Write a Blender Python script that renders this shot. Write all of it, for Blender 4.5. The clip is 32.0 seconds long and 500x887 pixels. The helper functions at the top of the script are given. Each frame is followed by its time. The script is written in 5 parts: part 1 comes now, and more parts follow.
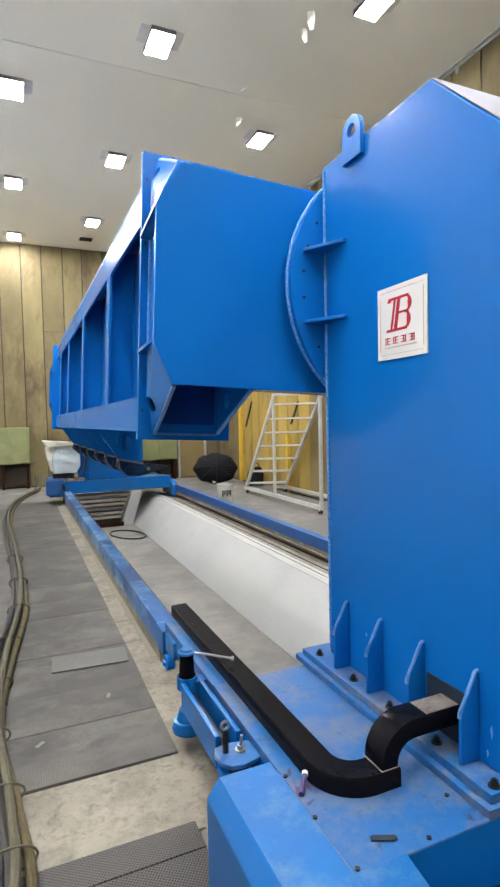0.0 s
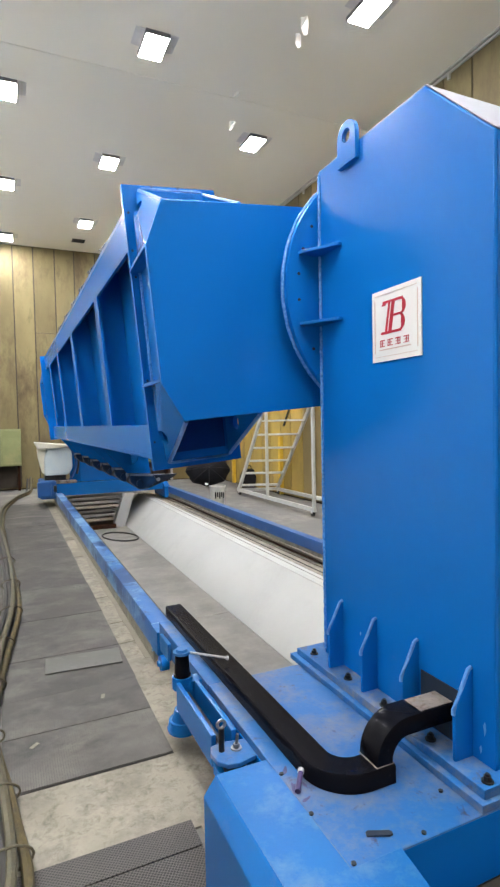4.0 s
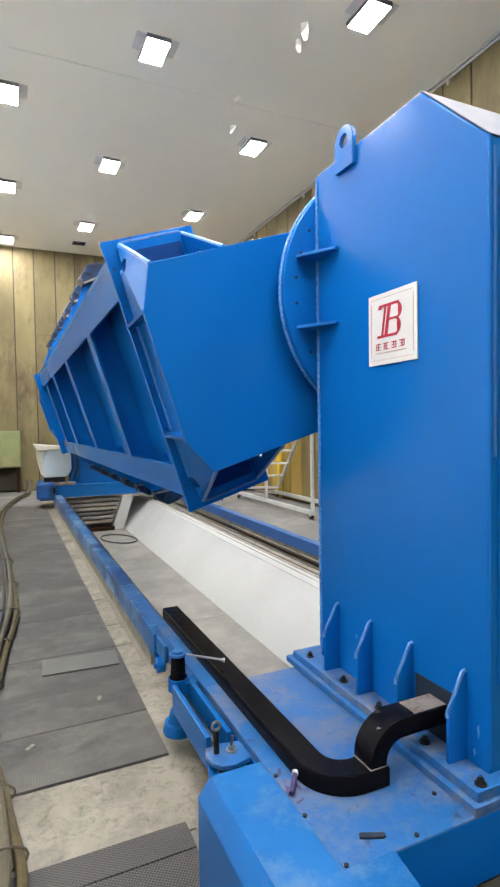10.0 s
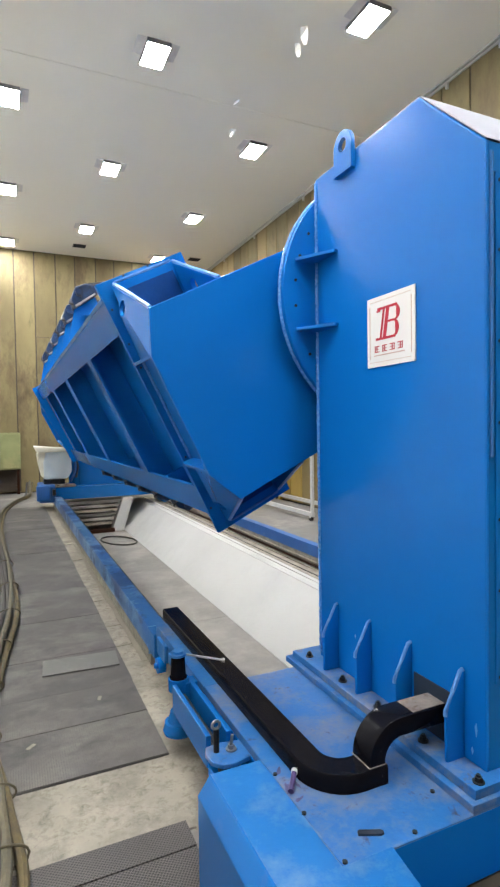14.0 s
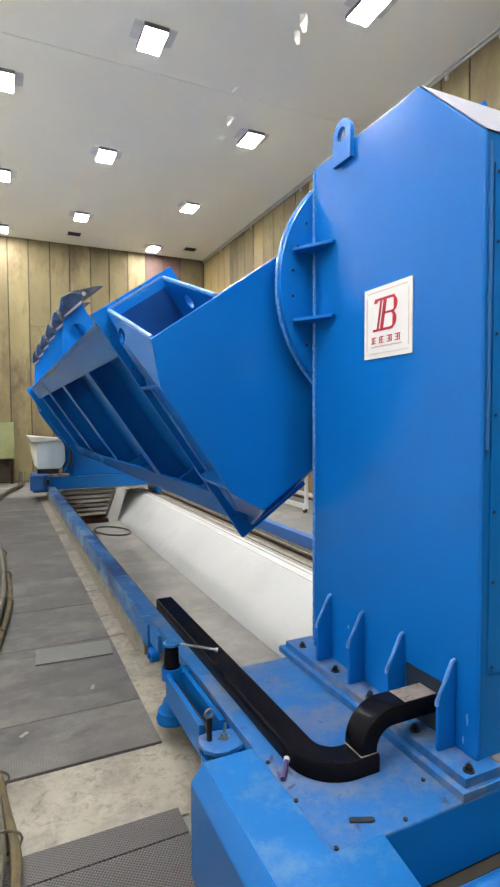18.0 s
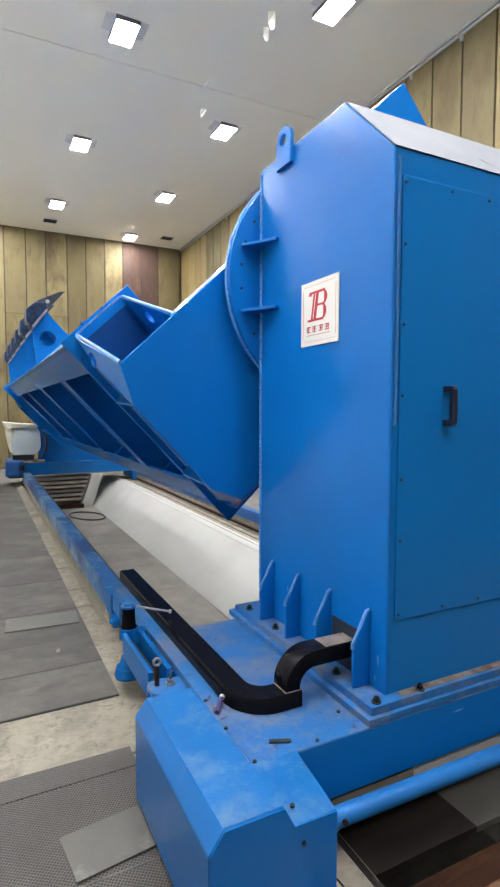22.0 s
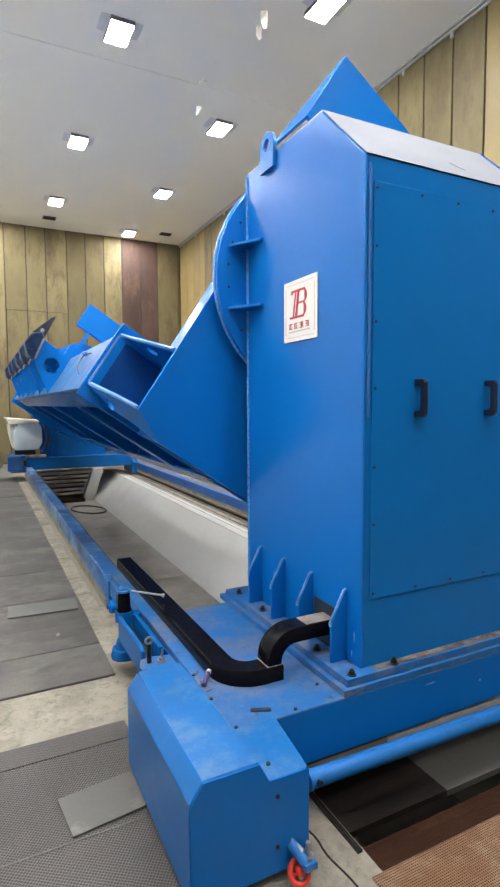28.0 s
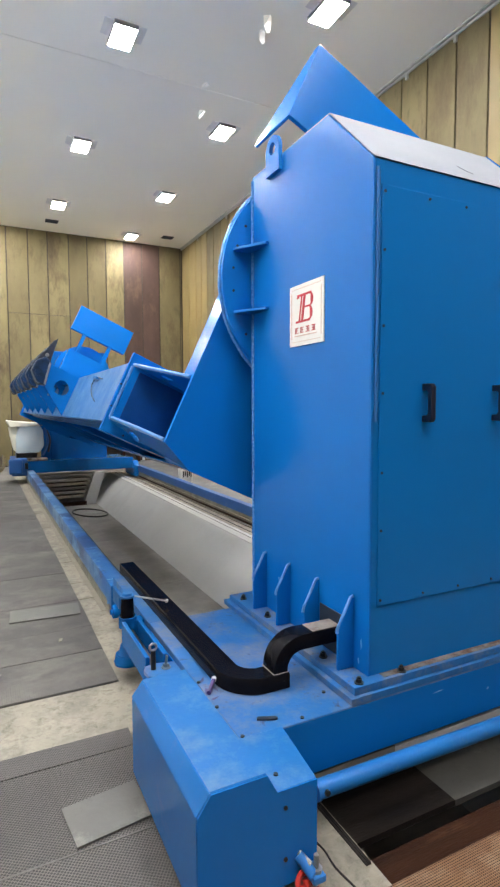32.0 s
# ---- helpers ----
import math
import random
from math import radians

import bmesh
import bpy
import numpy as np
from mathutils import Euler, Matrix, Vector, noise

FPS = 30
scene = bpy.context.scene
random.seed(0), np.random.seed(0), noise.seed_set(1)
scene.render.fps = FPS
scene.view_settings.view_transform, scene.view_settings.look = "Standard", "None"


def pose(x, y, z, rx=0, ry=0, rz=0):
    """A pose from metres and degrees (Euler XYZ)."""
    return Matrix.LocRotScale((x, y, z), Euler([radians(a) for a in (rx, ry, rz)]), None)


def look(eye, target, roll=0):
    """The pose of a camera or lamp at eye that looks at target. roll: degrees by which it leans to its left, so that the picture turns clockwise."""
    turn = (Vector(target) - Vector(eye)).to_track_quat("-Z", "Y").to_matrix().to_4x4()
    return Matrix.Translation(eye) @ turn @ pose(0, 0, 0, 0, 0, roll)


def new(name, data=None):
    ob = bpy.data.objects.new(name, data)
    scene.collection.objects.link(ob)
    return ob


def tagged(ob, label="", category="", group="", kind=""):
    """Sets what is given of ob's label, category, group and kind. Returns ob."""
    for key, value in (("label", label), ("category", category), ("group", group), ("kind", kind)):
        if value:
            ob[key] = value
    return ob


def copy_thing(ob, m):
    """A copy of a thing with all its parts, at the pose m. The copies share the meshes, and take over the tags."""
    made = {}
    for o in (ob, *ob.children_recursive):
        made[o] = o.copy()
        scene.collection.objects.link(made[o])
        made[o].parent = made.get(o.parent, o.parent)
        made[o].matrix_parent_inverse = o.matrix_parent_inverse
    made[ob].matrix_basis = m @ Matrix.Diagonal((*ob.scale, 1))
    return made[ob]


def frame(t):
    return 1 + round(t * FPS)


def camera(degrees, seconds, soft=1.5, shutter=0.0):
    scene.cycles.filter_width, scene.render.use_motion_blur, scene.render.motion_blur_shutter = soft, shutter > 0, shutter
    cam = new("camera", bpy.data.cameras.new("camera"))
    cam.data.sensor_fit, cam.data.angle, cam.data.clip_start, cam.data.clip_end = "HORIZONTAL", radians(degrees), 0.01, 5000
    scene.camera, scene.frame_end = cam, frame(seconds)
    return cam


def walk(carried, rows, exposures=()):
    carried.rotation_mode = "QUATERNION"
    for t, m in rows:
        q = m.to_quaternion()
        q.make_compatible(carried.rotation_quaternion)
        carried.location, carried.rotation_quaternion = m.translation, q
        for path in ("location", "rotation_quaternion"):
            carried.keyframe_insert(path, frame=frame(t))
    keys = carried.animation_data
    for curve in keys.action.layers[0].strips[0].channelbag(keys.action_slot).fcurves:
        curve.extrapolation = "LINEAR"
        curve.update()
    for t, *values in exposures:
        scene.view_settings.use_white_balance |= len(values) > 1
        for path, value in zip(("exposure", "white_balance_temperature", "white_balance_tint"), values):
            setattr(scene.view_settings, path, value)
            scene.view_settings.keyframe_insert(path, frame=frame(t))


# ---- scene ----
cam = camera(49.6, 32.0, soft=2.4)
PATH = [
    (0, (-1.42, -1.266, 1.585), (-0.631, 0.569, 1.497), -1.3),
    (0.5, (-1.451, -1.272, 1.582), (-0.653, 0.56, 1.496), -1.3),
    (1, (-1.454, -1.283, 1.583), (-0.64, 0.542, 1.496), -1.4),
    (1.5, (-1.453, -1.281, 1.58), (-0.638, 0.543, 1.496), -1.3),
    (2, (-1.455, -1.286, 1.581), (-0.64, 0.538, 1.498), -1.3),
    (2.5, (-1.455, -1.291, 1.582), (-0.639, 0.533, 1.5), -1.2),
    (3, (-1.453, -1.292, 1.581), (-0.638, 0.532, 1.5), -1.3),
    (3.5, (-1.448, -1.283, 1.578), (-0.632, 0.542, 1.498), -1.2),
    (5.5, (-1.441, -1.271, 1.578), (-0.62, 0.551, 1.5), -1.2),
    (6, (-1.441, -1.272, 1.579), (-0.621, 0.551, 1.503), -1.1),
    (6.5, (-1.439, -1.271, 1.578), (-0.619, 0.551, 1.503), -1.1),
    (7, (-1.44, -1.273, 1.578), (-0.62, 0.55, 1.504), -1.1),
    (7.5, (-1.44, -1.277, 1.579), (-0.62, 0.546, 1.506), -1.1),
    (8, (-1.441, -1.285, 1.579), (-0.622, 0.538, 1.508), -1.0),
    (8.5, (-1.44, -1.288, 1.578), (-0.621, 0.535, 1.509), -1.0),
    (9, (-1.441, -1.288, 1.578), (-0.622, 0.535, 1.508), -1.0),
    (9.5, (-1.439, -1.287, 1.577), (-0.62, 0.537, 1.508), -1.0),
    (10, (-1.436, -1.291, 1.577), (-0.617, 0.533, 1.508), -0.9),
    (10.5, (-1.436, -1.3, 1.578), (-0.618, 0.525, 1.51), -0.9),
    (11, (-1.436, -1.306, 1.578), (-0.619, 0.519, 1.511), -0.9),
    (11.5, (-1.435, -1.311, 1.576), (-0.618, 0.513, 1.51), -0.9),
    (12, (-1.44, -1.317, 1.571), (-0.62, 0.507, 1.507), -0.9),
    (12.5, (-1.439, -1.325, 1.575), (-0.621, 0.499, 1.512), -0.9),
    (13, (-1.44, -1.326, 1.576), (-0.623, 0.498, 1.514), -0.9),
    (13.5, (-1.443, -1.321, 1.574), (-0.625, 0.503, 1.512), -0.9),
    (14, (-1.443, -1.309, 1.573), (-0.624, 0.514, 1.512), -0.9),
    (14.5, (-1.442, -1.303, 1.573), (-0.622, 0.52, 1.513), -0.8),
    (16.5, (-1.442, -1.294, 1.565), (-0.622, 0.529, 1.498), -0.7),
    (17, (-1.438, -1.296, 1.564), (-0.615, 0.525, 1.486), -0.7),
    (17.5, (-1.438, -1.296, 1.563), (-0.613, 0.524, 1.475), -0.7),
    (18, (-1.447, -1.303, 1.567), (-0.609, 0.511, 1.476), -0.3),
    (18.5, (-1.438, -1.297, 1.561), (-0.577, 0.506, 1.464), -0.2),
    (19, (-1.432, -1.293, 1.56), (-0.564, 0.506, 1.447), -0.2),
    (19.5, (-1.429, -1.29, 1.559), (-0.553, 0.503, 1.438), -0.2),
    (20, (-1.431, -1.295, 1.559), (-0.545, 0.494, 1.438), -0.1),
    (20.5, (-1.425, -1.303, 1.559), (-0.535, 0.484, 1.437), -0.1),
    (21, (-1.429, -1.316, 1.554), (-0.537, 0.47, 1.432), -0.1),
    (21.5, (-1.417, -1.397, 1.543), (-0.519, 0.386, 1.42), 0.0),
    (22, (-1.405, -1.604, 1.523), (-0.507, 0.179, 1.396), 0.1),
    (22.5, (-1.394, -1.743, 1.528), (-0.498, 0.039, 1.388), 0.1),
    (23, (-1.386, -1.772, 1.526), (-0.49, 0.009, 1.373), 0.1),
    (23.5, (-1.396, -1.762, 1.523), (-0.501, 0.02, 1.369), -0.2),
    (24, (-1.392, -1.764, 1.529), (-0.498, 0.018, 1.374), -0.4),
    (24.5, (-1.394, -1.768, 1.526), (-0.501, 0.015, 1.372), -0.4),
    (25, (-1.397, -1.769, 1.524), (-0.506, 0.014, 1.371), -0.4),
    (25.5, (-1.402, -1.768, 1.522), (-0.51, 0.015, 1.37), -0.4),
    (27.5, (-1.404, -1.777, 1.519), (-0.514, 0.008, 1.37), -0.3),
    (28, (-1.396, -1.768, 1.516), (-0.507, 0.017, 1.369), -0.3),
    (28.5, (-1.388, -1.762, 1.515), (-0.498, 0.023, 1.37), -0.3),
    (29, (-1.394, -1.771, 1.521), (-0.504, 0.014, 1.378), -0.2),
    (29.5, (-1.394, -1.776, 1.526), (-0.506, 0.01, 1.383), -0.2),
    (30, (-1.403, -1.772, 1.526), (-0.515, 0.014, 1.385), -0.3),
    (30.5, (-1.407, -1.767, 1.526), (-0.519, 0.019, 1.385), -0.2),
    (31, (-1.408, -1.753, 1.524), (-0.52, 0.034, 1.385), -0.2),
    (31.5, (-1.408, -1.74, 1.522), (-0.52, 0.047, 1.385), -0.2),
    (32, (-1.407, -1.739, 1.523), (-0.52, 0.048, 1.387), -0.2),
]
walk(cam, [(t, look(eye, target, roll)) for t, eye, target, roll in PATH],
     [(0.0, 0.50), (32.0, 0.50)])

# ---- light: a closed hall lit by its ceiling lamps alone ----
world = bpy.data.worlds.new("hall_dark")
world.use_nodes = True
world.node_tree.nodes["Background"].inputs[0].default_value = (0.02, 0.02, 0.022, 1)
world.node_tree.nodes["Background"].inputs[1].default_value = 0.2
scene.world = world
LAMP = 192.0

# ---- materials ----
def mat(name, color, rough=0.5, metal=0.0, color2=None, scale=6.0, mix=0.5, bump=0.0, bscale=60.0,
        rvar=0.0, coat=0.0, vary=0.0, dirt=None, dirt_scale=2.0, dirt_lo=0.55, dirt_hi=0.75, stretch=(1, 1, 1), emit=0.0, spec=0.5, dirt2=None, dirt2_scale=20.0, dirt2_lo=0.6, dirt2_hi=0.75):
    m = bpy.data.materials.new(name)
    m.use_nodes = True
    nt = m.node_tree
    N, L = nt.nodes, nt.links
    b = N["Principled BSDF"]
    b.inputs["Metallic"].default_value = metal
    b.inputs["Roughness"].default_value = rough
    b.inputs["Coat Weight"].default_value = coat
    b.inputs["Specular IOR Level"].default_value = spec
    b.inputs["Coat Roughness"].default_value = 0.15
    tc = N.new("ShaderNodeTexCoord")
    mp = N.new("ShaderNodeMapping")
    mp.inputs["Scale"].default_value = stretch
    L.new(tc.outputs["Object"], mp.inputs["Vector"])
    n1 = N.new("ShaderNodeTexNoise")
    n1.inputs["Scale"].default_value = scale
    n1.inputs["Detail"].default_value = 7
    n1.inputs["Roughness"].default_value = 0.6
    info = N.new("ShaderNodeObjectInfo")
    off = N.new("ShaderNodeVectorMath")
    off.operation = "MULTIPLY_ADD"
    L.new(info.outputs["Random"], off.inputs[0])
    off.inputs[1].default_value = (37.0, 19.0, 53.0)
    L.new(mp.outputs[0], off.inputs[2])
    L.new(off.outputs[0], n1.inputs["Vector"])
    ramp = N.new("ShaderNodeValToRGB")
    c2 = color2 or tuple(c * 0.8 for c in color)
    ramp.color_ramp.elements[0].position = 0.5 - mix * 0.4
    ramp.color_ramp.elements[1].position = 0.5 + mix * 0.4
    ramp.color_ramp.elements[0].color = (*c2, 1)
    ramp.color_ramp.elements[1].color = (*color, 1)
    L.new(n1.outputs["Fac"], ramp.inputs[0])
    out = ramp.outputs[0]
    if vary:
        hsv = N.new("ShaderNodeHueSaturation")
        mr = N.new("ShaderNodeMapRange")
        mr.inputs[3].default_value, mr.inputs[4].default_value = 1 - vary, 1 + vary
        L.new(info.outputs["Random"], mr.inputs[0])
        L.new(mr.outputs[0], hsv.inputs["Value"])
        L.new(out, hsv.inputs["Color"])
        out = hsv.outputs[0]
    if dirt:
        n3 = N.new("ShaderNodeTexNoise")
        n3.inputs["Scale"].default_value = dirt_scale
        n3.inputs["Detail"].default_value = 9
        n3.inputs["Roughness"].default_value = 0.74
        L.new(off.outputs[0], n3.inputs["Vector"])
        r3 = N.new("ShaderNodeMapRange")
        r3.inputs[1].default_value, r3.inputs[2].default_value = dirt_lo, dirt_hi
        L.new(n3.outputs["Fac"], r3.inputs[0])
        mx = N.new("ShaderNodeMix")
        mx.data_type = "RGBA"
        L.new(r3.outputs[0], mx.inputs["Factor"])
        L.new(out, mx.inputs["A"])
        mx.inputs["B"].default_value = (*dirt, 1)
        out = mx.outputs["Result"]
    if dirt2:
        n4 = N.new("ShaderNodeTexNoise")
        n4.inputs["Scale"].default_value = dirt2_scale
        n4.inputs["Detail"].default_value = 6
        n4.inputs["Roughness"].default_value = 0.7
        n4.inputs["Distortion"].default_value = 0.4
        L.new(off.outputs[0], n4.inputs["Vector"])
        r4 = N.new("ShaderNodeMapRange")
        r4.inputs[1].default_value, r4.inputs[2].default_value = dirt2_lo, dirt2_hi
        L.new(n4.outputs["Fac"], r4.inputs[0])
        my = N.new("ShaderNodeMix")
        my.data_type = "RGBA"
        L.new(r4.outputs[0], my.inputs["Factor"])
        L.new(out, my.inputs["A"])
        my.inputs["B"].default_value = (*dirt2, 1)
        out = my.outputs["Result"]
    L.new(out, b.inputs["Base Color"])
    if rvar:
        mr2 = N.new("ShaderNodeMapRange")
        mr2.inputs[1].default_value, mr2.inputs[2].default_value = 0.3, 0.7
        mr2.inputs[3].default_value, mr2.inputs[4].default_value = max(0.02, rough - rvar), min(1, rough + rvar)
        L.new(n1.outputs["Fac"], mr2.inputs[0])
        L.new(mr2.outputs[0], b.inputs["Roughness"])
    if bump:
        n2 = N.new("ShaderNodeTexNoise")
        n2.inputs["Scale"].default_value = bscale
        n2.inputs["Detail"].default_value = 4
        L.new(off.outputs[0], n2.inputs["Vector"])
        bp = N.new("ShaderNodeBump")
        bp.inputs["Strength"].default_value = bump
        bp.inputs["Distance"].default_value = 0.01
        L.new(n2.outputs["Fac"], bp.inputs["Height"])
        L.new(bp.outputs[0], b.inputs["Normal"])
    if emit:
        b.inputs["Emission Color"].default_value = (*color, 1)
        b.inputs["Emission Strength"].default_value = emit
    return m


def perforated(m, pitch, hole, rot=0.0, depth=0.02, tint=(0.006, 0.006, 0.006)):
    """Round holes on a square grid, darkened and sunk."""
    nt = m.node_tree
    N, L = nt.nodes, nt.links
    b = N["Principled BSDF"]
    tc = N.new("ShaderNodeTexCoord")
    mp = N.new("ShaderNodeMapping")
    mp.inputs["Rotation"].default_value = (0, 0, rot)
    mp.inputs["Scale"].default_value = (1 / pitch, 1 / pitch, 0)
    L.new(tc.outputs["Object"], mp.inputs["Vector"])
    fr = N.new("ShaderNodeVectorMath"); fr.operation = "FRACTION"
    L.new(mp.outputs[0], fr.inputs[0])
    sub = N.new("ShaderNodeVectorMath"); sub.operation = "SUBTRACT"
    sub.inputs[1].default_value = (0.5, 0.5, 0)
    L.new(fr.outputs[0], sub.inputs[0])
    ln = N.new("ShaderNodeVectorMath"); ln.operation = "LENGTH"
    L.new(sub.outputs[0], ln.inputs[0])
    mr = N.new("ShaderNodeMapRange")
    mr.inputs[1].default_value, mr.inputs[2].default_value = hole * 0.85, hole
    L.new(ln.outputs["Value"], mr.inputs[0])
    old = b.inputs["Base Color"].links[0].from_socket
    mx = N.new("ShaderNodeMix"); mx.data_type = "RGBA"
    L.new(mr.outputs[0], mx.inputs["Factor"])
    mx.inputs["A"].default_value = (*tint, 1)
    L.new(old, mx.inputs["B"])
    L.new(mx.outputs["Result"], b.inputs["Base Color"])
    bp = N.new("ShaderNodeBump")
    bp.inputs["Strength"].default_value = 0.6
    bp.inputs["Distance"].default_value = depth
    L.new(mr.outputs[0], bp.inputs["Height"])
    L.new(bp.outputs[0], b.inputs["Normal"])
    return m


BLUE = mat("blue_enamel", (0.003, 0.132, 0.462), 0.24, color2=(0.003, 0.123, 0.435), scale=1.5, mix=0.9, bump=0.05, bscale=7, spec=0.19)
BLUE_D = mat("blue_enamel_door", (0.003, 0.142, 0.445), 0.26, color2=(0.003, 0.130, 0.415), scale=2.0, mix=0.9, bump=0.05, bscale=7, spec=0.18)
BLUE_W = mat("blue_enamel_worn", (0.004, 0.106, 0.315), 0.44, color2=(0.003, 0.086, 0.265), scale=5, mix=0.7, bump=0.12, bscale=30, spec=0.3,
             dirt=(0.075, 0.16, 0.29), dirt_scale=5.5, dirt_lo=0.50, dirt_hi=0.72, rvar=0.1, dirt2=(0.05, 0.06, 0.10), dirt2_scale=16, dirt2_lo=0.66, dirt2_hi=0.76)
BLUE_C = mat("blue_cover_paint", (0.004, 0.103, 0.335), 0.26, color2=(0.005, 0.090, 0.295), scale=3, mix=0.7, bump=0.06, bscale=8, spec=0.22,
             dirt=(0.030, 0.10, 0.29), dirt_scale=5, dirt_lo=0.56, dirt_hi=0.72)
BLUE_T = mat("blue_deck_under_dust", (0.006, 0.105, 0.31), 0.52, color2=(0.005, 0.082, 0.255), scale=4, mix=0.7, bump=0.15, bscale=40,
             dirt=(0.12, 0.135, 0.18), dirt_scale=4.2, dirt_lo=0.45, dirt_hi=0.66, rvar=0.1, dirt2=(0.035, 0.03, 0.075), dirt2_scale=17, dirt2_lo=0.60, dirt2_hi=0.70)
BLUE_F = mat("blue_foot_plate_under_dust", (0.007, 0.112, 0.33), 0.55, color2=(0.006, 0.10, 0.30), scale=5, mix=0.7, bump=0.2, bscale=50,
             dirt=(0.16, 0.17, 0.20), dirt_scale=4.5, dirt_lo=0.50, dirt_hi=0.68, rvar=0.1, dirt2=(0.09, 0.055, 0.035), dirt2_scale=14, dirt2_lo=0.60, dirt2_hi=0.72)
BLUE_R = mat("blue_enamel_scuffed", (0.010, 0.10, 0.32), 0.45, color2=(0.030, 0.10, 0.24), scale=3.0, mix=0.5, bump=0.1, bscale=30,
             dirt=(0.13, 0.25, 0.41), dirt_scale=1.7, dirt_lo=0.47, dirt_hi=0.54, rvar=0.1, stretch=(1, 0.9, 1), dirt2=(0.008, 0.040, 0.135), dirt2_scale=1.5, dirt2_lo=0.50, dirt2_hi=0.56)
# pale grey holds both dust and the ceiling's reflection in the roof paint
DUST_SHEEN = mat("dust_and_sheen_top_coat", (0.20, 0.21, 0.245), 0.7, color2=(0.155, 0.17, 0.21), scale=3, mix=0.8, bump=0.05, dirt2=(0.16, 0.18, 0.25), dirt2_scale=5, dirt2_lo=0.6, dirt2_hi=0.8)
WELD = mat("weld_bead", (0.10, 0.32, 0.70), 0.22, color2=(0.02, 0.16, 0.5), scale=60, mix=0.4, bump=0.45, bscale=70, coat=0.5)
DUST = mat("settled_dust", (0.23, 0.20, 0.175), 0.9, color2=(0.11, 0.10, 0.10), scale=14, mix=0.6, bump=0.4, bscale=70, dirt=(0.075, 0.038, 0.022), dirt_scale=9, dirt_lo=0.46, dirt_hi=0.58)
BLACK = mat("black_rubber_duct", (0.004, 0.004, 0.006), 0.17, color2=(0.006, 0.006, 0.008), scale=9, mix=0.7, bump=0.10, bscale=9, spec=0.06,
            dirt=(0.05, 0.044, 0.040), dirt_scale=26, dirt_lo=0.66, dirt_hi=0.74, dirt2=(0.16, 0.15, 0.14), dirt2_scale=70, dirt2_lo=0.70, dirt2_hi=0.74)
BLACKM = mat("black_oxide_steel", (0.012, 0.012, 0.014), 0.4, 0.6, color2=(0.03, 0.03, 0.03), scale=20, bump=0.1)
DARKST = mat("oily_dark_steel", (0.05, 0.055, 0.065), 0.45, 0.7, color2=(0.02, 0.03, 0.05), scale=14, mix=0.5, bump=0.2, bscale=40)
DARKBL = mat("oily_dark_blue_casting", (0.006, 0.036, 0.105), 0.4, color2=(0.005, 0.010, 0.022), scale=12, mix=0.5, bump=0.25, bscale=30, dirt=(0.16, 0.15, 0.135), dirt_scale=14, dirt_lo=0.70, dirt_hi=0.78, spec=0.25)
OILY = mat("oily_black_sheet", (0.009, 0.008, 0.008), 0.5, color2=(0.022, 0.017, 0.015), scale=5, mix=0.7, bump=0.12, spec=0.10, dirt=(0.034, 0.031, 0.028), dirt_scale=2.2, dirt_lo=0.5, dirt_hi=0.8, stretch=(0.5, 2.0, 1))
STEEL = mat("bare_steel", (0.42, 0.42, 0.42), 0.35, 0.9, color2=(0.25, 0.25, 0.25), scale=20, bump=0.1)
RUBBER = perforated(mat("grey_rubber_mat", (0.061, 0.055, 0.049), 0.62, color2=(0.035, 0.032, 0.0285), scale=2.2, mix=0.8, bump=0.2, bscale=120,
             dirt=(0.120, 0.110, 0.095), dirt_scale=1.5, dirt_lo=0.46, dirt_hi=0.66, vary=0.18, stretch=(0.9, 1.25, 1), dirt2=(0.021, 0.020, 0.019), dirt2_scale=3.2, dirt2_lo=0.50, dirt2_hi=0.72),
             0.011, 0.24, 0.0, 0.003, (0.043, 0.040, 0.037))
PLATE = mat("grey_steel_plate", (0.105, 0.101, 0.092), 0.55, 0.2, color2=(0.072, 0.070, 0.065), scale=4, mix=0.8, bump=0.1, bscale=40, vary=0.1,
            dirt=(0.19, 0.18, 0.16), dirt_scale=3.5, dirt2=(0.06, 0.057, 0.05), dirt2_scale=11, dirt2_lo=0.58, dirt2_hi=0.74)
PERF = perforated(mat("perforated_grey_floor", (0.128, 0.114, 0.105), 0.6, 0.2, color2=(0.070, 0.062, 0.058), scale=2, mix=0.7, vary=0.12,
            dirt=(0.14, 0.125, 0.105), dirt_scale=2.5, dirt2=(0.05, 0.048, 0.046), dirt2_scale=4, dirt2_lo=0.56, dirt2_hi=0.75), 0.0105, 0.44, 0.62, 0.008, (0.022, 0.020, 0.019))
FINE = perforated(mat("finely_perforated_grey_floor", (0.098, 0.088, 0.082), 0.6, 0.2, color2=(0.062, 0.056, 0.052), scale=3, mix=0.7, vary=0.08), 0.0105, 0.36, 0.62, 0.006, (0.024, 0.022, 0.021))
RUSTP = perforated(mat("rusty_perforated_floor", (0.195, 0.105, 0.055), 0.8, color2=(0.12, 0.060, 0.030), scale=5, mix=0.8,
            dirt=(0.22, 0.145, 0.092), dirt_scale=9, dirt_lo=0.48, dirt_hi=0.62, spec=0.2), 0.0085, 0.31, 0.0)
RUST = mat("rusty_steel", (0.036, 0.013, 0.006), 0.55, color2=(0.012, 0.005, 0.003), scale=4, mix=0.7, bump=0.3, bscale=50, stretch=(0.4, 3, 3), spec=0.10, dirt=(0.060, 0.027, 0.012), dirt_scale=5, dirt_lo=0.56, dirt_hi=0.70)
